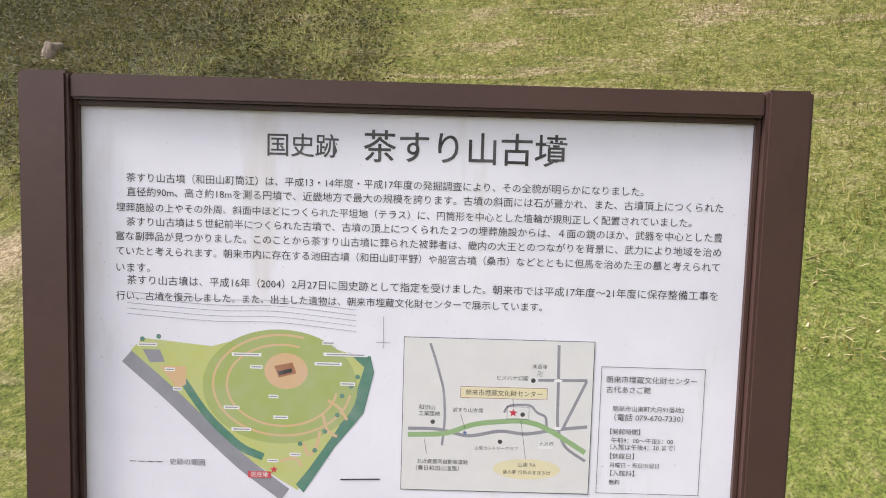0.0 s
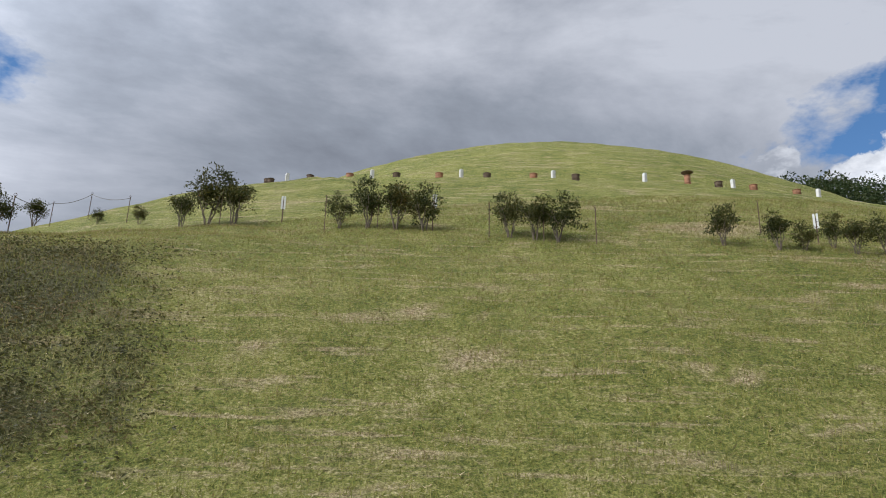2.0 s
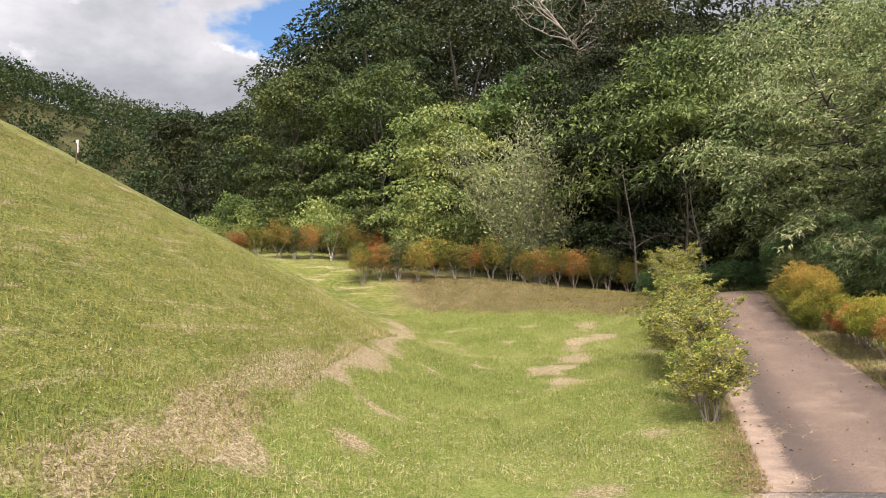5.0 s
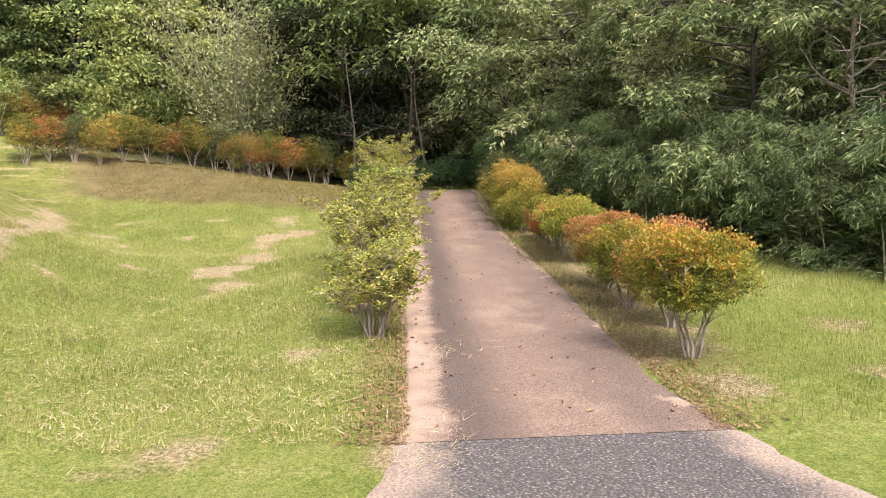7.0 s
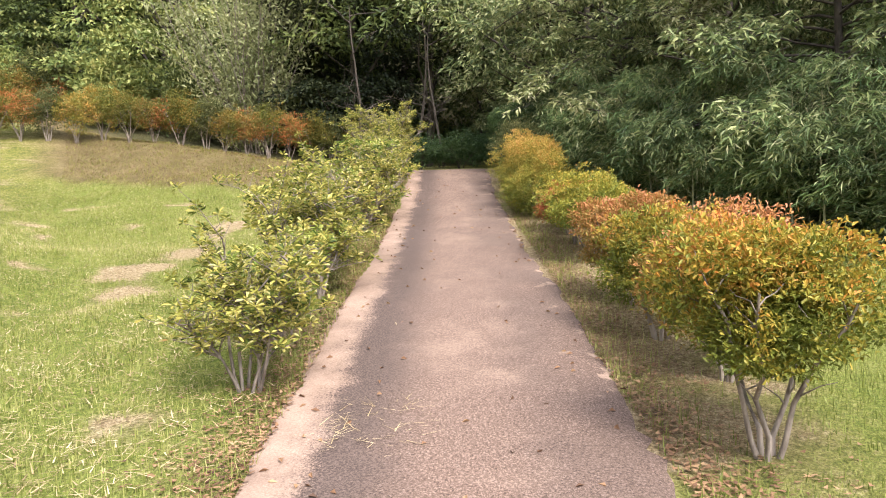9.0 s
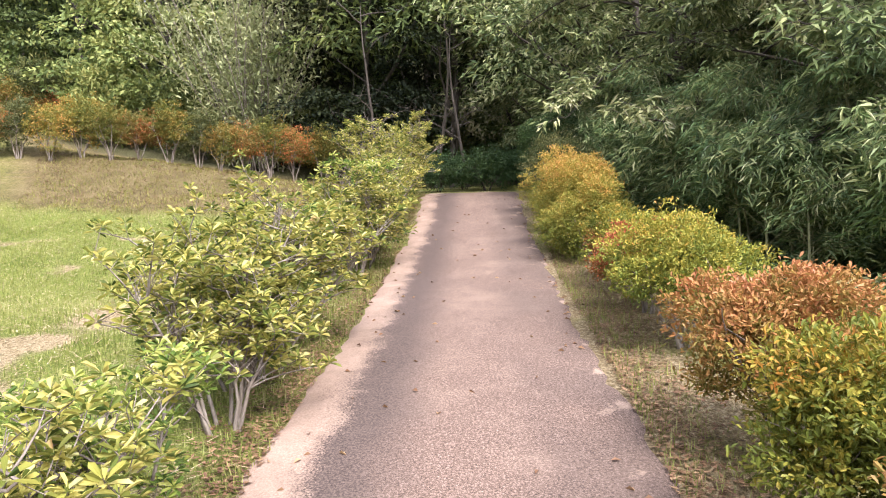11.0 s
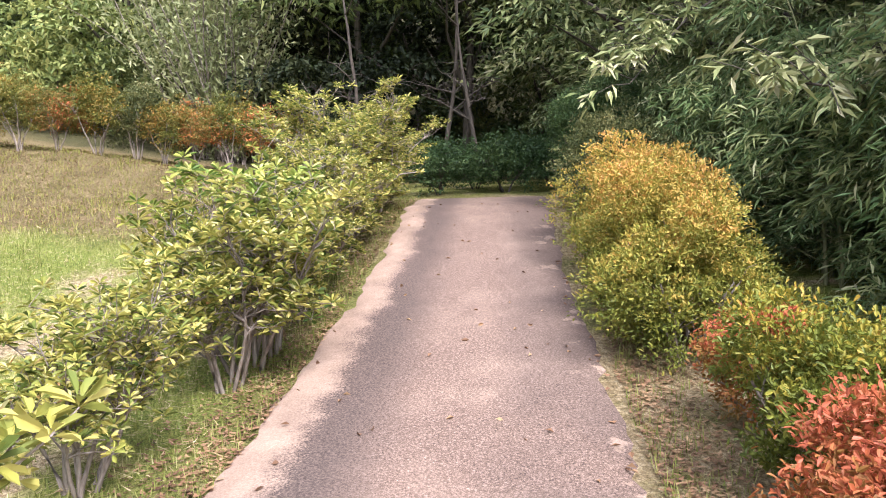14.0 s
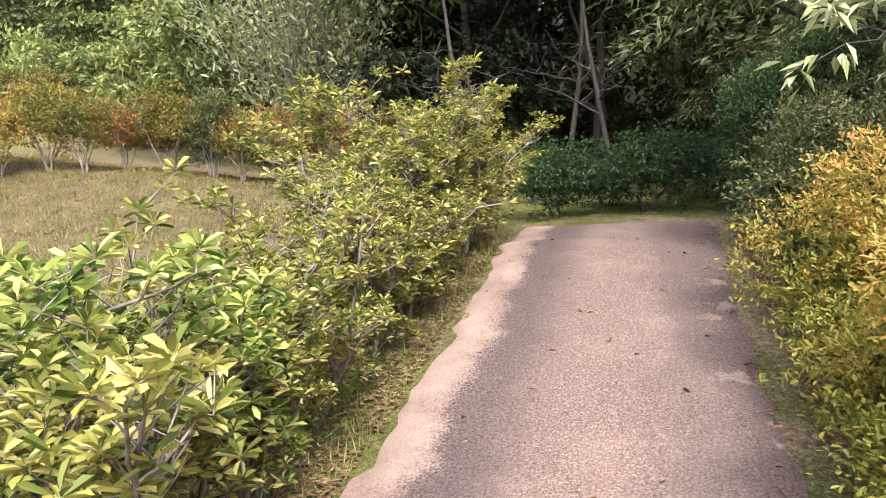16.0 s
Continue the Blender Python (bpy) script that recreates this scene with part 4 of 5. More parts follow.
    # drooping trees that lean over the lawn
    droop = [drooping_tree(120 + i, h, w, "pale green tree with hanging sprays of narrow leaves", l) for i, (h, w, l) in enumerate(((7.5, 2.6, 0.2), (8.5, 2.9, 0.24), (6.5, 2.4, 0.16)))]
    for i, (x, y, s) in enumerate(((20.9, -11.1, 1.0), (17.7, -10.7, 1.0), (14.5, -10.7, 1.0), (24.8, -11.3, 0.95), (12.0, -12.2, 0.95), (19.5, -13.6, 1.15), (15.6, -14.6, 1.2), (11.3, -13.8, 1.05), (23.6, -13.6, 1.2), (12.6, -17.5, 1.3), (26.6, -11.6, 1.05))):
        (stand if i < 3 else again)(droop[i % 3], x, y, i * 97, s)
    # bamboo thicket under and behind them
    culms = [bamboo(70 + i, h, l) for i, (h, l) in enumerate(((2.1, 0.03), (2.7, 0.06), (4.6, 0.15), (7.0, 0.3)))]
    line = [(3.0, -13.5), (8.0, -11.6), (11.2, -9.4), (14.5, -8.9), (18.4, -8.9), (22.0, -9.4), (25.0, -9.6)]
    set_out = [False] * 4
    for i in range(270):
        f = rnd.uniform(1.45, len(line) - 1.001)
        (x0, y0), (x1, y1), g = line[int(f)], line[int(f) + 1], f % 1
        k = (0, 1, 0, 1, 0, 1, 2, 0, 1, 3)[i % 10]
        back = (rnd.uniform(-0.3, 1.0), rnd.uniform(0.0, 1.6), rnd.uniform(2.5, 4.5), rnd.uniform(4.0, 7.0))[k]
        x, y = x0 + (x1 - x0) * g + rnd.uniform(-0.3, 0.3), y0 + (y1 - y0) * g - back
        (again if set_out[k] else stand)(culms[k], x, y, 90 + rnd.gauss(0, 60), rnd.uniform(0.8, 1.15))
        set_out[k] = True
    # undergrowth closing the end of the path
    low = dome_bush(90, 1.2, 1.7, UNDER, "dark green undergrowth shrub in forest shade", 3600, 0.085, 0.05, "undergrowth at the path's end", 0.25, name="undergrowth_shrub", bark_mat=DARK_BARK)
    spots = [(12.6, 0.9), (12.8, -0.1), (12.7, -1.1), (13.6, 0.4), (13.9, -0.8), (12.4, 1.9), (13.5, 2.2), (14.6, 1.2), (12.5, -2.3), (15, -0.4)]
    for i, (a, b) in enumerate(spots):
        (stand if i == 0 else again)(low, *at_path(a + 0.75, b), i * 80, rnd.uniform(0.6, 0.8))


def woodland():
    """The far wooded hills: a crowd of ragged crowns that nobody could count."""
    r = np.random.default_rng(77)
    s = Shape()
    n = 0
    while n < 1500:
        way, d = radians(r.uniform(28, 100)), r.uniform(72, 165)
        x, y = d * math.sin(way), d * math.cos(way)
        a, b = along(x, y)
        if np.hypot(x - MOUND[0], y - MOUND[1]) < 55 or (a < 80 and b < 25):
            continue
        n += 1
        size, base = r.uniform(2.0, 3.3), float(height(x, y))
        k, per = 8, 20
        cl = ball(r, k) * [size * 0.75, size * 0.75, size * 0.6] + [x, y, base + size * 1.1]
        for q in cl:
            d = ball(r, per)
            d[:, 2] = np.abs(d[:, 2]) - 0.25
            s.leaves(q + d * size * 0.45, d + r.normal(size=(per, 3)) * 0.5, 0.5, 0.34, r)
    tagged(new("woodland", s.mesh("woodland", WOODLAND)), "dark green wooded hills beyond the valley", "woodland", kind="stuff")


hedges()
forest()
woodland()


# ---- the information board ----
def board_material():
    m, k = material("board_print")
    p = k.add("ShaderNodeTexCoord").outputs["Object"]
    tall = k.add("ShaderNodeMapping", {"Vector": p, "Scale": (1, 1, 0.16)}).outputs[0]
    a, b, c = k.noise(tall, 9, 5, 0.6), k.noise(p, 3, 4, 0.6), k.noise(p, 130, 2, 0.6)
    base = k.ramp(b, [(0.35, (0.68, 0.68, 0.73)), (0.65, (0.75, 0.75, 0.80))])
    col = k.mix(k.math("MULTIPLY", k.step(a, 0.56, 0.74), 0.5), base, (0.52, 0.49, 0.40))
    col = k.mix(k.math("MULTIPLY", k.step(c, 0.70, 0.76), 0.5), col, (0.34, 0.30, 0.26))
    surface(k, col, 0.35, b, 0.05, 0.002)
    return m


def ink(name, color):
    m, k = material(name)
    p = k.add("ShaderNodeTexCoord").outputs["Object"]
    n = k.noise(p, 25, 4, 0.6)
    surface(k, k.mix(k.step(n, 0.35, 0.75), color, tuple(c * 0.8 + 0.1 for c in color)), 0.45)
    return m


WORDS = [
    ("title", "国史跡", -0.351, -0.21, 1.561, 1),
    ("title", "茶すり山古墳", -0.162, 0.239, 1.563, 1),
    ("line", "茶すり山古墳（和田山町筒江）は、平成13・14年度・平成17年度の発掘調査により、その全貌が明らかになりました。", -0.629, 0.393, 1.489, 0),
    ("line", "直径約90m、高さ約18mを測る円墳で、近畿地方で最大の規模を誇ります。古墳の斜面には石が葺かれ、また、古墳頂上につくられた", -0.629, 0.552, 1.461, 0),
    ("line", "埋葬施設の上やその外周、斜面中ほどにつくられた平坦地（テラス）に、円筒形を中心とした埴輪が規則正しく配置されていました。", -0.65, 0.491, 1.43, 0),
    ("line", "茶すり山古墳は５世紀前半につくられた古墳で、古墳の頂上につくられた２つの埋葬施設からは、４面の鏡のほか、武器を中心とした豊", -0.63, 0.554, 1.402, 0),
    ("line", "富な副葬品が見つかりました。このことから茶すり山古墳に葬られた被葬者は、畿内の大王とのつながりを背景に、武力により地域を治め", -0.651, 0.553, 1.373, 0),
    ("line", "ていたと考えられます。朝来市内に存在する池田古墳（和田山町平野）や船宮古墳（桑市）などとともに但馬を治めた王の墓と考えられて", -0.651, 0.552, 1.343, 0),
    ("line", "います。", -0.651, -0.584, 1.31, 0),
    ("line", "茶すり山古墳は、平成16年（2004）2月27日に国史跡として指定を受けました。朝来市では平成17年度～21年度に保存整備工事を", -0.63, 0.552, 1.285, 0),
    ("line", "行い、古墳を復元しました。また、出土した遺物は、朝来市埋蔵文化財センターで展示しています。", -0.652, 0.202, 1.253, 0),
    ("caption", "朝来市埋蔵文化財センター", 0.054, 0.209, 1.075, 0),
    ("caption", "和田山", -0.04, -0.007, 1.042, 0),
    ("caption", "工業団地", -0.04, 0.003, 1.029, 0),
    ("caption", "茶すり山古墳", 0.029, 0.09, 1.038, 0),
    ("caption", "ヒメハナ公園", 0.117, 0.179, 1.107, 0),
    ("caption", "楽音寺", 0.187, 0.217, 1.132, 0),
    ("caption", "卍", 0.198, 0.208, 1.117, 0),
    ("caption", "大月西", 0.207, 0.236, 0.972, 0),
    ("caption", "山東カントリークラブ", 0.076, 0.164, 0.96, 0),
    ("caption", "山東 PA", 0.165, 0.202, 0.927, 0),
    ("caption", "道の駅 但馬のまほろば", 0.135, 0.232, 0.911, 0),
    ("caption", "北近畿豊岡自動車道路", -0.041, 0.063, 0.929, 0),
    ("caption", "（春日和田山道路）", -0.043, 0.045, 0.915, 0),
    ("caption", "史跡の範囲", -0.546, -0.474, 0.913, 0),
    ("caption", "現在地", -0.38, -0.344, 0.891, 0),
    ("caption", "朝来市埋蔵文化財センター", 0.337, 0.521, 1.11, 0),
    ("caption", "古代あさご館", 0.338, 0.428, 1.089, 0),
    ("caption", "朝来市山東町大月91番地2", 0.353, 0.498, 1.05, 0),
    ("caption", "（電話 079-670-7330）", 0.357, 0.497, 1.032, 0),
    ("caption", "【開館時間】", 0.35, 0.411, 1.002, 0),
    ("caption", "午前9：00～午後5：00", 0.353, 0.479, 0.984, 0),
    ("caption", "（入館は午後4：30 まで）", 0.351, 0.484, 0.97, 0),
    ("caption", "【休館日】", 0.352, 0.401, 0.951, 0),
    ("caption", "月曜日・祝日の翌日", 0.352, 0.453, 0.932, 0),
    ("caption", "【入館料】", 0.354, 0.403, 0.915, 0),
    ("caption", "無料", 0.352, 0.375, 0.896, 0),
]

FACE = 1.4905


def flat_shape(pts, y):
    """A thin printed patch, from its outline in the board's plane."""
    s = Shape()
    n = len(pts)
    s.put([(x, y, z) for x, z in pts], [tuple(range(n))])
    return s


def ribbon(pts, width, y):
    s = Shape()
    p = np.array(pts, float)
    fine = np.concatenate([np.linspace(p[i], p[i + 1], 8, endpoint=False) for i in range(len(p) - 1)] + [p[-1:]])
    for _ in range(6):
        fine[1:-1] = (fine[:-2] + fine[1:-1] * 2 + fine[2:]) / 4
    d = np.gradient(fine, axis=0)
    d /= np.linalg.norm(d, axis=1)[:, None]
    nrm = np.stack([-d[:, 1], d[:, 0]], 1) * width / 2
    L, R = fine + nrm, fine - nrm
    v = np.concatenate([np.insert(L, 1, y, 1), np.insert(R, 1, y, 1)])
    n = len(fine)
    s.put(v, [(i, i + 1, n + i + 1, n + i) for i in range(n - 1)])
    return s


def oval(x, z, rx, rz, n=40, wob=0.0):
    return [(x + rx * (1 + wob * math.sin(3 * a)) * math.cos(a), z + rz * math.sin(a)) for a in np.arange(n) * 2 * math.pi / n]


def star(x, z, r):
    return [(x + (r if i % 2 == 0 else r * 0.42) * math.sin(i * math.pi / 5), z + (r if i % 2 == 0 else r * 0.42) * math.cos(i * math.pi / 5)) for i in range(10)]


def frame_lines(x0, z0, x1, z1, w, y):
    s = Shape()
    for a, b, c, d in ((x0, z0, x1, z0 + w), (x0, z1 - w, x1, z1), (x0, z0 + w, x0 + w, z1 - w), (x1 - w, z0 + w, x1, z1 - w)):
        s.put([(a, y, b), (c, y, b), (c, y, d), (a, y, d)], [(0, 1, 2, 3)])
    return s


def words_mesh(text, x0, x1, z, bold, y):
    """Lettering fitted between two ends, centred on its height."""
    c = bpy.data.curves.new("lettering", "FONT")
    c.body = text
    c.offset = 0.007 if bold else 0.0
    c.resolution_u = 4 if bold else 2
    ob = bpy.data.objects.new("lettering", c)
    scene.collection.objects.link(ob)
    dg = bpy.context.evaluated_depsgraph_get()
    me = bpy.data.meshes.new_from_object(ob.evaluated_get(dg))
    bpy.data.objects.remove(ob)
    co = np.empty(len(me.vertices) * 3)
    me.vertices.foreach_get("co", co)
    co = co.reshape(-1, 3)
    lo, hi = co.min(0), co.max(0)
    k = (x1 - x0) / (hi[0] - lo[0])
    out = np.stack([x0 + (co[:, 0] - lo[0]) * k, np.full(len(co), y), z + (co[:, 1] - 0.36) * k], 1)
    me.vertices.foreach_set("co", out.ravel())
    me.update()
    return me


def information_board():
    t = thing("information_board", "brown framed white information board with Japanese text and map", "sign")
    for x0, x1 in ((-0.823, -0.7265), (0.612, 0.701)):
        bevelled("post", FRAME_PAINT, x0, 1.455, -0.15, x1, 1.555, 1.69, 0.006, t)
    bevelled("top_rail", FRAME_PAINT, -0.726, 1.462, 1.637, 0.6115, 1.548, 1.686, 0.005, t)
    bevelled("bottom_rail", FRAME_PAINT, -0.726, 1.462, 0.700, 0.6115, 1.548, 0.755, 0.005, t)
    bevelled("inner_trim", FRAME_PAINT, -0.7262, 1.478, 0.7555, -0.717, 1.512, 1.6365, 0.002, t)
    bevelled("inner_trim", FRAME_PAINT, 0.602, 1.478, 0.7555, 0.6117, 1.512, 1.6365, 0.002, t)
    bevelled("inner_trim", FRAME_PAINT, -0.7165, 1.478, 1.627, 0.6015, 1.512, 1.6365, 0.002, t)
    panel = bevelled("panel", board_material(), -0.7245, 1.491, 0.756, 0.6065, 1.509, 1.6265, 0.001, t, "white printed panel with faint water stains")
    black, red = ink("black_ink", (0.022, 0.02, 0.022)), ink("red_ink", (0.55, 0.03, 0.05))
    grass, grey, tan, wood = ink("green_ink", (0.33, 0.40, 0.12)), ink("grey_ink", (0.24, 0.24, 0.27)), ink("tan_ink", (0.60, 0.40, 0.22)), ink("teal_ink", (0.07, 0.20, 0.14))
    lime, brown, road_green, cream, paper = ink("lime_ink", (0.46, 0.50, 0.16)), ink("brown_ink", (0.32, 0.13, 0.06)), ink("road_green_ink", (0.25, 0.40, 0.17)), ink("cream_ink", (0.70, 0.64, 0.40)), ink("map_paper", (0.66, 0.66, 0.64))
    white = ink("white_ink", (0.75, 0.75, 0.75))
    layer = [FACE]

    def stamp(name, s, mat):
        layer[0] -= 0.000008
        return part(name, s, mat, panel)

    y = lambda: layer[0]
    # plan of the mound
    stamp("printed_map", flat_shape([(-0.624, 1.142), (-0.60, 1.168), (-0.46, 1.155), (-0.40, 1.172), (-0.26, 1.17), (-0.19, 1.15), (-0.14, 1.135), (-0.15, 1.04), (-0.21, 0.96), (-0.285, 0.86), (-0.40, 0.93)], y()), lime)
    stamp("printed_wood", flat_shape([(-0.185, 1.150), (-0.140, 1.143), (-0.132, 1.11), (-0.152, 1.025), (-0.21, 0.952), (-0.272, 0.855), (-0.288, 0.872), (-0.262, 0.905), (-0.205, 0.99), (-0.17, 1.06), (-0.152, 1.12)], y()), wood)
    stamp("printed_road", ribbon([(-0.632, 1.13), (-0.54, 1.05), (-0.40, 0.915), (-0.31, 0.85)], 0.030, y()), grey)
    stamp("printed_bank", ribbon([(-0.53, 1.10), (-0.47, 1.01), (-0.40, 0.945), (-0.355, 0.928)], 0.016, y()), wood)
    stamp("printed_mound", flat_shape(oval(-0.322, 1.075, 0.157, 0.118, 48), y()), grass)
    for rx, rz in ((0.140, 0.104), (0.112, 0.084)):
        stamp("printed_terrace", ribbon(oval(-0.318, 1.078, rx, rz, 40)[8:], 0.0045, y()), tan)
    stamp("printed_summit", flat_shape(oval(-0.310, 1.108, 0.044, 0.037, 32), y()), tan)
    stamp("printed_tomb", flat_shape([(-0.334, 1.118), (-0.297, 1.126), (-0.289, 1.104), (-0.325, 1.094)], y()), brown)
    stamp("printed_coffin", flat_shape([(-0.326, 1.107), (-0.299, 1.114), (-0.297, 1.106), (-0.324, 1.099)], y()), black)
    stamp("printed_square", flat_shape([(-0.566, 1.112), (-0.512, 1.112), (-0.512, 1.075), (-0.53, 1.065)], y()), tan)
    stamp("printed_house", flat_shape([(-0.60, 1.145), (-0.565, 1.145), (-0.555, 1.120), (-0.585, 1.118)], y()), grey)
    for pts in ([(-0.225, 1.05), (-0.20, 1.035), (-0.185, 1.01)], [(-0.235, 1.02), (-0.225, 0.985), (-0.205, 0.975)], [(-0.275, 0.96), (-0.262, 0.93), (-0.245, 0.955), (-0.24, 0.985)], [(-0.32, 0.92), (-0.29, 0.93), (-0.275, 0.91)]):
        stamp("printed_walk", ribbon(pts, 0.006, y()), tan)
    for x, z in ((-0.196, 1.06), (-0.178, 1.08), (-0.205, 1.02), (-0.23, 0.985), (-0.25, 0.945), (-0.60, 1.166), (-0.567, 1.172), (-0.28, 0.958), (-0.165, 1.10)):
        stamp("printed_tree", flat_shape(oval(x, z, 0.005, 0.005, 12), y()), wood)
    for x, z, w in ((-0.39, 1.14, 0.06), (-0.37, 1.115, 0.025), (-0.335, 1.055, 0.02), (-0.42, 1.03, 0.032), (-0.32, 1.012, 0.03), (-0.40, 0.985, 0.04), (-0.225, 1.125, 0.055), (-0.19, 1.145, 0.09), (-0.225, 1.168, 0.025), (-0.545, 1.105, 0.02), (-0.53, 1.065, 0.018), (-0.59, 1.155, 0.04), (-0.29, 0.935, 0.022), (-0.335, 0.921, 0.022), (-0.185, 1.085, 0.03)):
        stamp("printed_caption", flat_shape([(x - w / 2, z - 0.0035), (x + w / 2, z - 0.0035), (x + w / 2, z + 0.0035), (x - w / 2, z + 0.0035)], y()), white)
        stamp("printed_bar", flat_shape([(x - w * 0.42, z - 0.0012), (x + w * 0.42, z - 0.0012), (x + w * 0.42, z + 0.0012), (x - w * 0.42, z + 0.0012)], y()), grey)
    for i in range(5):
        z = 1.205 + i * 0.011
        stamp("printed_contour", ribbon([(-0.63, z + 0.012), (-0.45, z), (-0.33, z + 0.004), (-0.17, z - 0.012)], 0.0009, y()), grey)
    stamp("printed_star", flat_shape(star(-0.333, 0.902, 0.0085), y()), red)
    stamp("printed_marker", flat_shape([(-0.386, 0.884), (-0.339, 0.884), (-0.339, 0.898), (-0.386, 0.898)], y()), red)
    for i in range(4):
        stamp("printed_dash", ribbon([(-0.628 + i * 0.018, 0.912), (-0.615 + i * 0.018, 0.912)], 0.0016, y()), black)
    stamp("printed_scale", ribbon([(-0.197, 0.885), (-0.116, 0.888)], 0.003, y()), black)
    stamp("printed_compass", ribbon([(-0.115, 1.225), (-0.115, 1.16)], 0.0012, y()), grey)
    stamp("printed_compass", ribbon([(-0.13, 1.172), (-0.10, 1.172)], 0.0012, y()), grey)
    # road map
    stamp("printed_map", flat_shape([(-0.073, 0.868), (0.311, 0.870), (0.311, 1.187), (-0.073, 1.185)], y()), paper)
    stamp("printed_frame", frame_lines(-0.0735, 0.868, 0.3115, 1.186, 0.0013, y()), black)
    for pts, w in (([(-0.02, 1.174), (-0.008, 1.14), (0.010, 1.08), (0.014, 1.02), (0.009, 0.963)], 0.005), ([(-0.061, 0.997), (0.0, 0.998), (0.063, 0.982), (0.126, 0.998), (0.178, 0.990), (0.241, 1.003), (0.303, 1.01)], 0.007),
                   ([(0.239, 1.177), (0.241, 1.09), (0.242, 1.005), (0.259, 0.965), (0.302, 0.938)], 0.006), ([(0.200, 1.104), (0.299, 1.106)], 0.006), ([(0.298, 1.104), (0.255, 1.008)], 0.006), ([(0.133, 1.035), (0.141, 1.051), (0.187, 1.053), (0.200, 1.036), (0.219, 1.03), (0.221, 1.0)], 0.005)):
        stamp("printed_road", ribbon(pts, w, y()), grey)
    stamp("printed_road", ribbon([(-0.061, 0.984), (0.017, 0.987), (0.074, 1.011), (0.165, 1.02), (0.205, 1.012), (0.241, 0.993), (0.301, 0.956)], 0.0105, y()), road_green)
    for pts in ([(-0.022, 0.945), (-0.027, 0.975)], [(0.045, 1.03), (0.055, 1.0)], [(0.15, 1.064), (0.152, 1.048)], [(0.18, 0.94), (0.168, 1.02)]):
        stamp("printed_pointer", ribbon(pts, 0.0009, y()), black)
    stamp("printed_tag", flat_shape([(0.044, 1.064), (0.219, 1.066), (0.219, 1.087), (0.044, 1.085)], y()), cream)
    stamp("printed_frame", frame_lines(0.0435, 1.0635, 0.2195, 1.0875, 0.001, y()), brown)
    stamp("printed_tag", flat_shape(oval(0.183, 0.918, 0.069, 0.0215, 36), y()), cream)
    stamp("printed_frame", frame_lines(0.139, 1.022, 0.184, 1.048, 0.0008, y()), black)
    stamp("printed_tag", flat_shape([(0.205, 0.962), (0.236, 0.962), (0.236, 0.976), (0.205, 0.976)], y()), white)
    stamp("printed_star", flat_shape(star(0.152, 1.035, 0.0095), y()), red)
    stamp("printed_star", flat_shape(star(0.055, 0.991, 0.006), y()), ink("blue_ink", (0.10, 0.15, 0.32)))
    for x, z in ((0.171, 1.032), (-0.011, 1.012), (0.190, 1.103), (0.127, 0.974)):
        stamp("printed_dot", flat_shape(oval(x, z, 0.0047, 0.0047, 16), y()), black)
    for x, z in ((0.240, 1.104), (0.242, 1.005)):
        stamp("printed_plate", flat_shape(oval(x, z, 0.009, 0.0032, 16), y()), white)
    stamp("printed_frame", frame_lines(0.3265, 0.872, 0.5365, 1.136, 0.001, y()), black)
    # lettering
    for kind, text, x0, x1, z, bold in WORDS:
        mark = text in ("現在地",)
        part("title" if kind == "title" else "lettering", words_mesh(text, x0, x1, z, bold, y() - 0.00002 if kind == "caption" else FACE - 0.00005), black, panel).data.materials.append(white if mark else black)
    

information_board()


# ---- things on the mound ----
CLAY, CLAY_DARK, CONCRETE = plain("haniwa_clay", (0.33, 0.16, 0.09), 0.85, 0.35, 9), plain("weathered_clay", (0.11, 0.075, 0.05), 0.9, 0.4, 9), plain("pale_stone", (0.55, 0.54, 0.50), 0.85, 0.15, 8)
RUST, WHITE_PAINT, ROPE = plain("rusty_steel", (0.10, 0.06, 0.04), 0.8, 0.3, 20), plain("white_paint", (0.56, 0.56, 0.53), 0.5, 0.06, 10), plain("rope", (0.12, 0.11, 0.09), 0.9, 0.2, 30)


def turned(profile, n=18):
    """A body of revolution from (radius, height) steps."""
    s = Shape()
    a = np.arange(n) * 2 * np.pi / n
    v = np.array([[(r * np.cos(t), r * np.sin(t), z) for t in a] for r, z in profile])
    i, j = np.meshgrid(np.arange(len(profile) - 1), np.arange(n), indexing="ij")
    s.put(v, np.stack([i * n + j, i * n + (j + 1) % n, (i + 1) * n + (j + 1) % n, (i + 1) * n + j], -1).reshape(-1, 4))
    return s


def haniwa(mat, label):
    t = thing("haniwa_jar", label, "haniwa", "haniwa ring on the terrace")
    part("body", turned([(0.115, -0.1), (0.115, 0.075), (0.128, 0.08), (0.128, 0.10), (0.117, 0.105), (0.125, 0.17), (0.14, 0.19), (0.14, 0.20), (0.115, 0.20), (0.10, 0.10)]), mat, t, smooth=False)
    part("band", turned([(0.118, 0.03), (0.131, 0.034), (0.131, 0.048), (0.118, 0.052)]), mat, t)
    return t


def trumpet_haniwa():
    t = thing("haniwa_jar", "tall clay haniwa with a flaring trumpet rim", "haniwa", "haniwa ring on the terrace")
    part("body", turned([(0.08, -0.1), (0.08, 0.26), (0.095, 0.3), (0.06, 0.31), (0.05, 0.32)]), CLAY, t)
    part("rim", turned([(0.05, 0.30), (0.07, 0.33), (0.16, 0.385), (0.165, 0.40), (0.15, 0.40), (0.06, 0.345)]), CLAY_DARK, t, "dark flaring rim")
    for z in (0.07, 0.18):
        part("band", turned([(0.08, z - 0.012), (0.094, z - 0.006), (0.094, z + 0.006), (0.08, z + 0.012)]), CLAY, t)
    return t


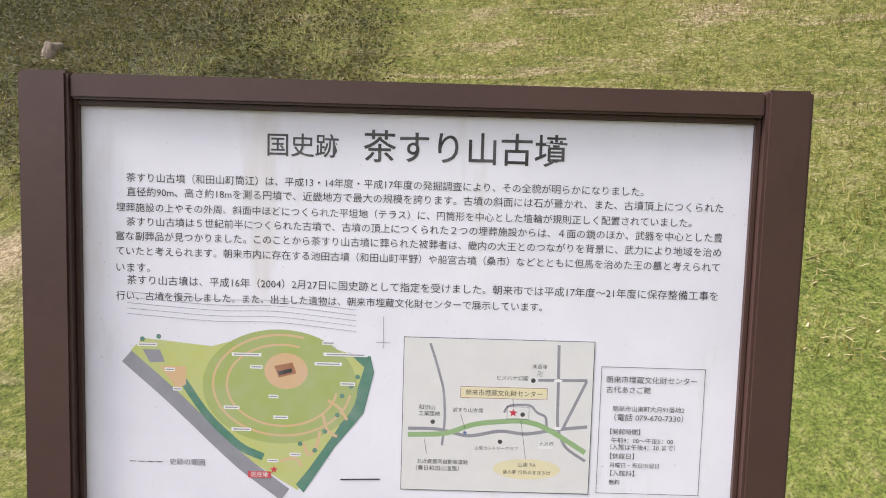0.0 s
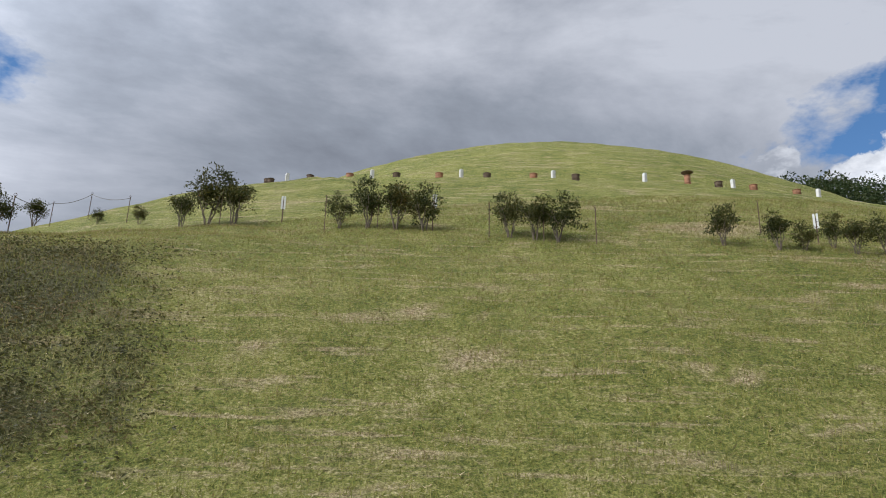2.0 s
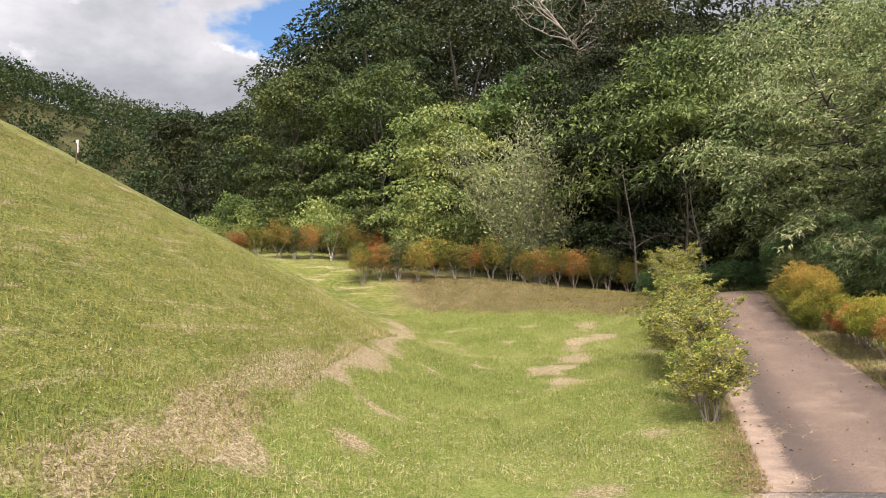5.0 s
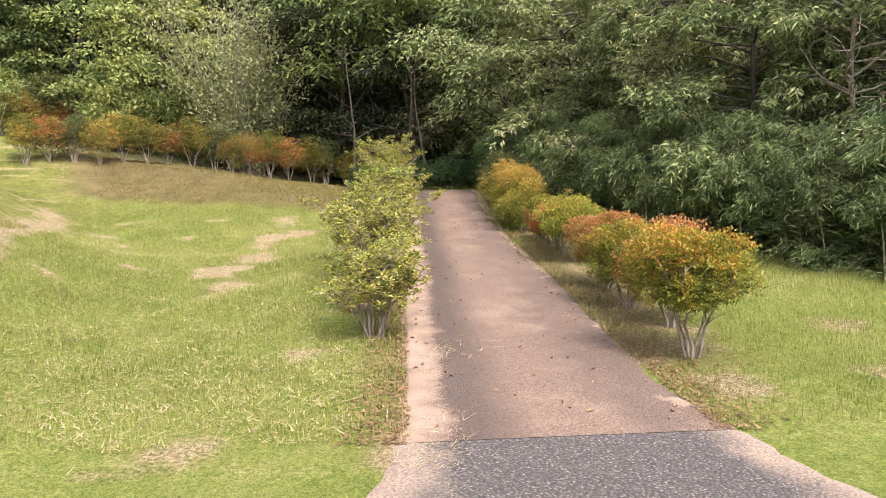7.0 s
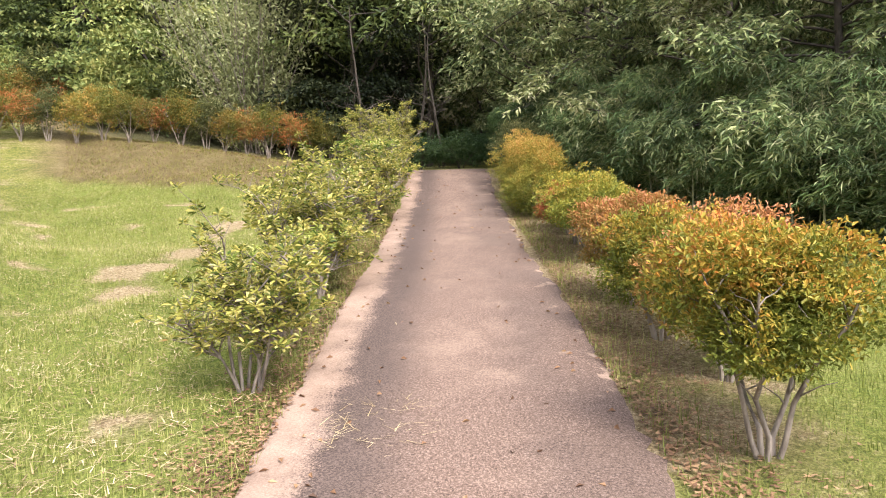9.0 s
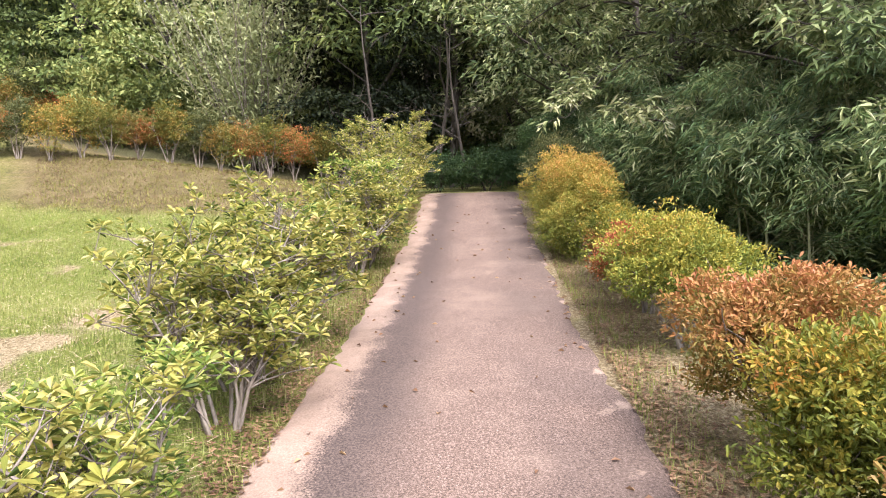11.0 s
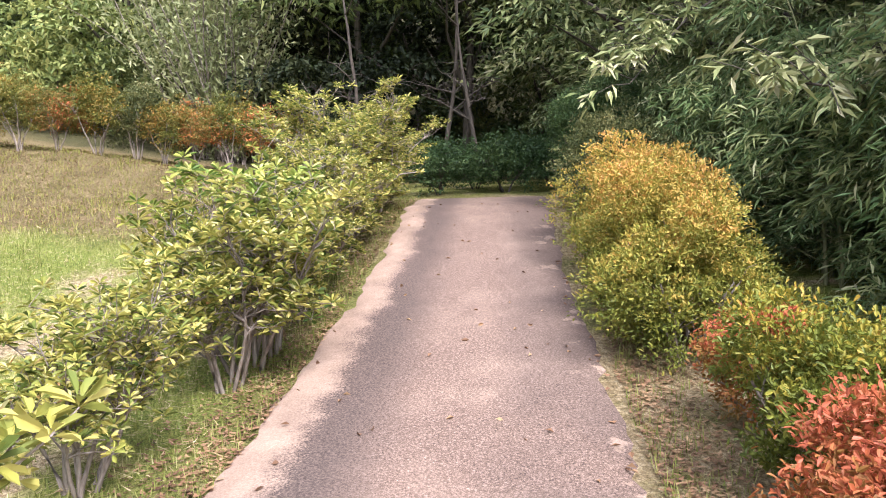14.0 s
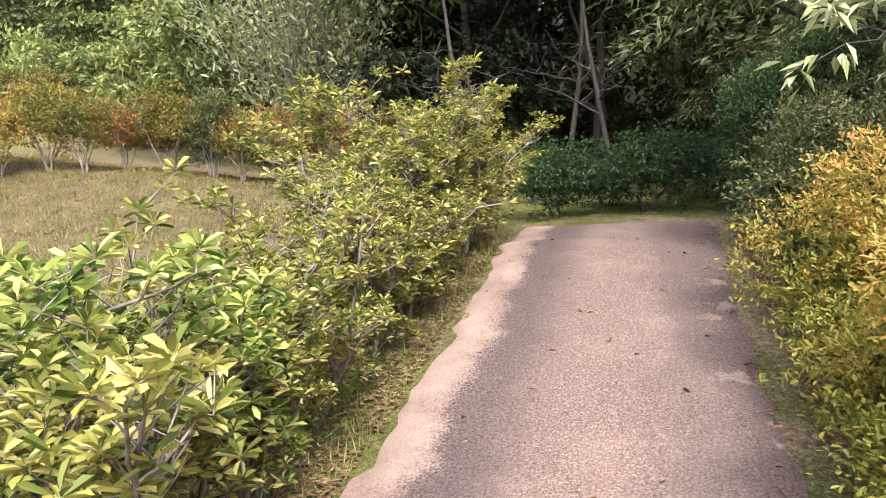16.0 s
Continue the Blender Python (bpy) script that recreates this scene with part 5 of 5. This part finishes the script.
def marker_post():
    t = thing("stone_post", "short pale square stone post on the terrace", "post", "stone posts on the terrace")
    bevelled("shaft", CONCRETE, -0.05, -0.05, -0.15, 0.05, 0.05, 0.29, 0.01, t)
    return t


def signboard():
    t = thing("plant_sign", "pair of narrow white plant labels on a stake", "sign", "plant signs on the mound")
    bevelled("stake", RUST, -0.012, -0.012, -0.1, 0.012, 0.012, 0.45, 0.003, t)
    for x in (-0.045, 0.008):
        bevelled("plate", WHITE_PAINT, x, -0.022, 0.24, x + 0.036, -0.013, 0.52, 0.003, t)
    return t


def stake():
    t = thing("fence_stake", "thin rusty steel fence stake in the grass", "stake", "fence stakes on the mound")
    s = Shape()
    s.tube([(0, 0, -0.1), (0, 0, 0.62)], [0.009, 0.009], 6)
    part("rod", s, RUST, t)
    s = Shape()
    a = np.linspace(0, 2 * np.pi, 11)
    s.tube(np.stack([0.022 * np.cos(a), 0 * a, 0.64 + 0.022 * np.sin(a)], 1), np.full(11, 0.004), 5)
    part("eye", s, RUST, t)
    return t


def on_mound():
    jars = [haniwa(CLAY, "low reddish clay haniwa cylinder on the terrace edge"), haniwa(CLAY_DARK, "low dark weathered haniwa cylinder on the terrace edge")]
    n = [0, 0]
    spots = [(-0.29, 22.58, 1), (0.73, 21.75, 1), (1.92, 20.89, 1), (2.99, 20.2, 0), (4.22, 19.48, 1), (5.33, 18.91, 0), (6.57, 18.35, 1), (7.77, 17.87, 0), (8.88, 17.51, 1), (12.82, 16.58, 1), (13.86, 16.44, 0), (15.23, 16.33, 0), (-2.29, 24.46, 1), (0.82, 21.68, 1)]
    for i, (x, y, k) in enumerate(spots):
        (stand if n[k] == 0 else again)(jars[k], x, y, i * 40, 0.85)
        n[k] += 1
    stand(trumpet_haniwa(), 11.93, 16.74)
    p = marker_post()
    for i, (x, y) in enumerate([(1.28, 21.33), (3.58, 19.85), (5.9, 18.64), (8.29, 17.7), (10.73, 16.98), (13.25, 16.52), (15.95, 16.29), (18.66, 16.34), (21.77, 16.75), (25.03, 17.59), (1.82, 1.08), (-2.76, 24.98)]):
        (stand if i == 0 else again)(p, x, y, 10)
    p = signboard()
    for i, (x, y, turn) in enumerate([(0.87, 14.47, -8), (3.69, 13.24, -15), (9.75, 10.06, -40)]):
        (stand if i == 0 else again)(p, x, y, turn)
    p = stake()
    for i, (x, y) in enumerate([(4.2, 11.51), (5.72, 10.53), (1.55, 12.97), (4.98, 10.97), (2.46, 12.63), (9.09, 10.68), (3.37, 12.18), (-0.31, 14.41)]):
        (stand if i == 0 else again)(p, x, y, 0)
    # a sagging rope between the fence stakes on the skyline
    row = [(-3.26, 12.1), (-4.38, 19.31), (-3.62, 19.64), (-2.35, 17.1)]
    tops = []
    for i, (x, y) in enumerate(row):
        again(p, x, y, 0, 1.0)
        tops.append(np.array([x, y, float(height(x, y)) + 0.6]))
    rope = thing("fence_rope", "thin dark rope sagging between fence stakes", "rope")
    for a, b in zip(tops, tops[1:]):
        f = np.linspace(0, 1, 9)[:, None]
        pts = a + (b - a) * f
        pts[:, 2] -= 0.09 * 4 * (f[:, 0] * (1 - f[:, 0]))
        s = Shape()
        s.tube(pts, np.full(9, 0.006), 5)
        part("span", s, ROPE, rope)
    # evergreen shrubs in a row
    kinds = [dome_bush(100 + i, 0.95, 0.68, SHRUB, lab, 1800, 0.06, 0.26, "shrubs on the mound", 0.3, name="shrub", bark_mat=BROWN_BARK, loose=0.1) for i, lab in enumerate(
        ("dark evergreen shrub on forked pale stems", "small dense evergreen shrub on the mound", "brownish evergreen shrub on several stems"))]
    for i, (x, y, tall) in enumerate([(-0.55, 14.6, 1.04), (-0.05, 14.45, 0.86), (1.82, 13.07, 0.58), (2.31, 12.75, 0.82), (2.78, 12.47, 0.86), (3.23, 12.22, 0.8), (4.5, 11.3, 0.72), (4.86, 11.06, 0.67), (5.19, 10.83, 0.76), (7.74, 9.98, 0.64), (8.47, 9.57, 0.6), (8.84, 9.4, 0.45), (9.6, 9.59, 0.53), (9.69, 9.22, 0.57), (10.27, 9.19, 0.64), (11.45, 8.79, 0.61), (13.42, 8.97, 0.56), (14.6, 9.23, 0.66), (-4.34, 11.68, 0.44), (-3.89, 12.05, 0.64), (-3.5, 12.04, 0.67), (-4.05, 11.66, 0.48), (-5.0, 20.43, 0.74), (-3.04, 17.71, 0.35), (-1.98, 16.24, 0.39), (-1.04, 14.81, 0.65)]):
        (stand if i < 3 else again)(kinds[i % 3], x, y, i * 83, tall / 0.88)
    small = dome_bush(110, 2.0, 1.5, FOREST_PALE, "slender young tree with pale trunk", 1800, 0.10, 0.3, "young trees beyond the mound", 0.25, name="young_tree", bark_mat=PALE_BARK, loose=0.12)
    for i, (x, y, s) in enumerate(((34.5, 6.8, 1.0), (40, 16, 1.1), (43, 19, 1.0), (46.5, 22, 1.1), (38.0, 12.5, 0.8))):
        (stand if i == 0 else again)(small, x, y, i * 60, s)
    p = signboard()
    stand(p, 17.3, 9.0, 60, 1.1)


on_mound()


# ---- grass, straw and litter ----
WEED = leafy("weed_leaf", [(0.1, (0.04, 0.042, 0.016)), (0.5, (0.085, 0.085, 0.03)), (0.85, (0.17, 0.135, 0.055)), (1.0, (0.28, 0.19, 0.11))], 0.9)
def blades(name, n, where, tall, mat, label, lean=0.5, width=0.006, seed=1, flat=False):
    """Single blades of grass or straw, far too many to count."""
    r = np.random.default_rng(seed)
    x, y = where(r, n)
    z = height(x, y)
    z = z + bumps(x, y) - 0.008
    n = len(x)
    h = tall * r.uniform(0.5, 1.3, n)
    ang, tilt = r.uniform(0, 6.283, n), np.abs(r.normal(0, lean, n))
    if flat:
        tilt = r.uniform(1.25, 1.6, n)
        z = z + r.uniform(0.006, 0.04, n)
    d = np.stack([np.cos(ang) * np.sin(tilt), np.sin(ang) * np.sin(tilt), np.cos(tilt)], 1)
    sd = np.stack([-np.sin(ang), np.cos(ang), np.zeros(n)], 1) * (width / 2 * r.uniform(0.7, 1.4, n))[:, None]
    p = np.stack([x, y, z], 1)
    v = np.stack([p - sd, p + sd, p + d * h[:, None]], 1)
    s = Shape()
    s.put(v, np.arange(3 * n).reshape(-1, 3))
    tagged(new(name, s.mesh(name, mat)), label, "grass", kind="stuff")


def on_field(r, n):
    a, b = r.uniform(-7, 11.8, n), r.uniform(1.15, 11, n)
    x, y = at_path(a, b)
    k = ((a > -3.4) | (b > 3.7)) & (a < 8.9 + 0.26 * b + r.normal(0, 0.3, n)) & (np.hypot(x - MOUND[0], y - MOUND[1]) > 41.2 + r.normal(0, 0.3, n)) & (r.random(n) < np.where(b < 2, (b - 1.1), 1)) & (zones(x, y)[0] < r.uniform(0.3, 0.8, n))
    return x[k], y[k]


def on_lawn(r, n):
    a, b = r.uniform(-7, 8, n), -r.uniform(1.0, 5.5, n)
    x, y = at_path(a, b)
    k = (r.random(n) < np.clip((-b - np.where(a < -2, 1.0, 1.35)) * 0.9, 0.03, 1)) & ((a > -3.4) | (-b > 3.4))
    return x[k], y[k]


def on_slope(r, n):
    x, y = r.uniform(-9, 17, n), 1.7 + 13 * r.random(n) ** 1.3
    k = (np.hypot(x - MOUND[0], y - MOUND[1]) < 42.5)
    return x[k], y[k]


def on_straw(r, n):
    x, y = r.uniform(3, 24, n), r.uniform(-4, 12, n)
    k = zones(x, y)[0] > r.uniform(0.35, 0.9, n)
    return x[k], y[k]


def on_verge(r, n):
    a, s = r.uniform(-3.5, 12.4, n), np.where(r.random(n) < 0.5, 1.12, -0.82)
    x, y = at_path(a, s + np.sign(s) * np.abs(r.normal(0.05, 0.25, n)))
    return x, y


def on_hump(r, n):
    x, y = r.uniform(-9, 0, n), r.uniform(4.8, 12, n)
    k = (zones(x, y)[2] > r.uniform(0.15, 0.75, n))
    return x[k], y[k]


blades("field_grass", 300000, on_field, 0.062, GRASS, "fresh mown grass of the field", seed=1, width=0.008)
blades("lawn_grass", 150000, on_lawn, 0.06, GRASS, "fresh grass beside the path", seed=2)
blades("slope_grass", 250000, on_slope, 0.065, GRASS_OLIVE, "short olive grass on the mound's slope", seed=3, lean=0.9, width=0.009)
blades("cut_straw", 130000, on_straw, 0.13, STRAW, "dry cut straw lying in windrows", seed=4, width=0.005, flat=True)
blades("slope_straw", 90000, on_slope, 0.10, STRAW, "dry straw strewn on the slope", seed=5, width=0.009, flat=True)
blades("field_straw", 80000, on_field, 0.10, STRAW, "dry straw strewn on the field", seed=6, width=0.008, flat=True)
def on_bank(r, n):
    a, b = r.uniform(9.5, 17, n), r.uniform(2, 15, n)
    x, y = at_path(a, b)
    k = (np.hypot(x - MOUND[0], y - MOUND[1]) > 41.5) & (a > 8.9 + 0.26 * b)
    return x[k], y[k]


blades("bank_grass", 26000, on_bank, 0.08, GRASS_OLIVE, "sparse olive grass on the brown bank", seed=12, width=0.012)
blades("bank_straw", 42000, on_bank, 0.10, LITTER, "dry brown stalks on the bank", seed=13, width=0.012, flat=True)
blades("verge_litter", 22000, on_verge, 0.04, LITTER, "dry leaves and twigs along the path", seed=7, width=0.02, flat=True)
blades("verge_grass", 9000, on_verge, 0.09, GRASS, "tufts of grass along the path's edges", seed=8)
def weeds():
    """Low dark weeds on the roadside bank."""
    r = np.random.default_rng(9)
    x, y = on_hump(r, 26000)
    n = 3
    x, y = np.repeat(x, n) + r.normal(0, 0.13, len(x) * n), np.repeat(y, n) + r.normal(0, 0.13, len(y) * n)
    p = np.stack([x, y, height(x, y) + r.uniform(-0.01, 0.05, len(x))], 1)
    s = Shape()
    s.leaves(p, r.normal(size=(len(x), 3)) * [1, 1, 0.35] + [0, 0, 0.25], 0.045, 0.024, r)
    tagged(new("bank_weeds", s.mesh("bank_weeds", WEED)), "dark low weeds on the roadside bank", "weeds", kind="stuff")


def path_litter():
    """A few fallen leaves and twigs on the path."""
    r = np.random.default_rng(19)
    n = 260
    a = r.uniform(-3.4, 11.5, n)
    b = np.where(r.random(n) < 0.6, np.where(r.random(n) < 0.6, -0.75, 1.0) + r.normal(0, 0.16, n), r.uniform(-0.8, 1.1, n))
    x, y = at_path(a, b)
    s = Shape()
    s.leaves(np.stack([x, y, height(x, y) + 0.027], 1), r.normal(size=(n, 3)) * [1, 1, 0.12], 0.05, 0.025, r, 0.35)
    tagged(new("fallen_leaves", s.mesh("fallen_leaves", LITTER)), "dry fallen leaves scattered on the path", "leaves", kind="stuff")


def tree_stump(x, y):
    t = thing("tree_stump", "small weathered grey-brown stump in dark weeds", "stump")
    s = Shape()
    r = np.random.default_rng(3)
    ring = [(0.13, -0.1), (0.11, 0.0), (0.085, 0.04), (0.08, 0.075), (0.06, 0.09), (0.0, 0.085)]
    v = np.array([[(q * (1 + 0.12 * np.sin(3 * k) + 0.08 * np.sin(5 * k + z * 20)) * np.cos(k), q * (1 + 0.1 * np.cos(4 * k)) * np.sin(k), z + 0.012 * np.sin(2 * k)) for k in np.arange(14) * 2 * np.pi / 14] for q, z in ring])
    i, j = np.meshgrid(np.arange(len(ring) - 1), np.arange(14), indexing="ij")
    s.put(v, np.stack([i * 14 + j, i * 14 + (j + 1) % 14, (i + 1) * 14 + (j + 1) % 14, (i + 1) * 14 + j], -1).reshape(-1, 4))
    part("trunk", s, BROWN_BARK, t, smooth=True)
    stand(t, x, y)


weeds()
path_litter()
tree_stump(-3.84, 7.44)
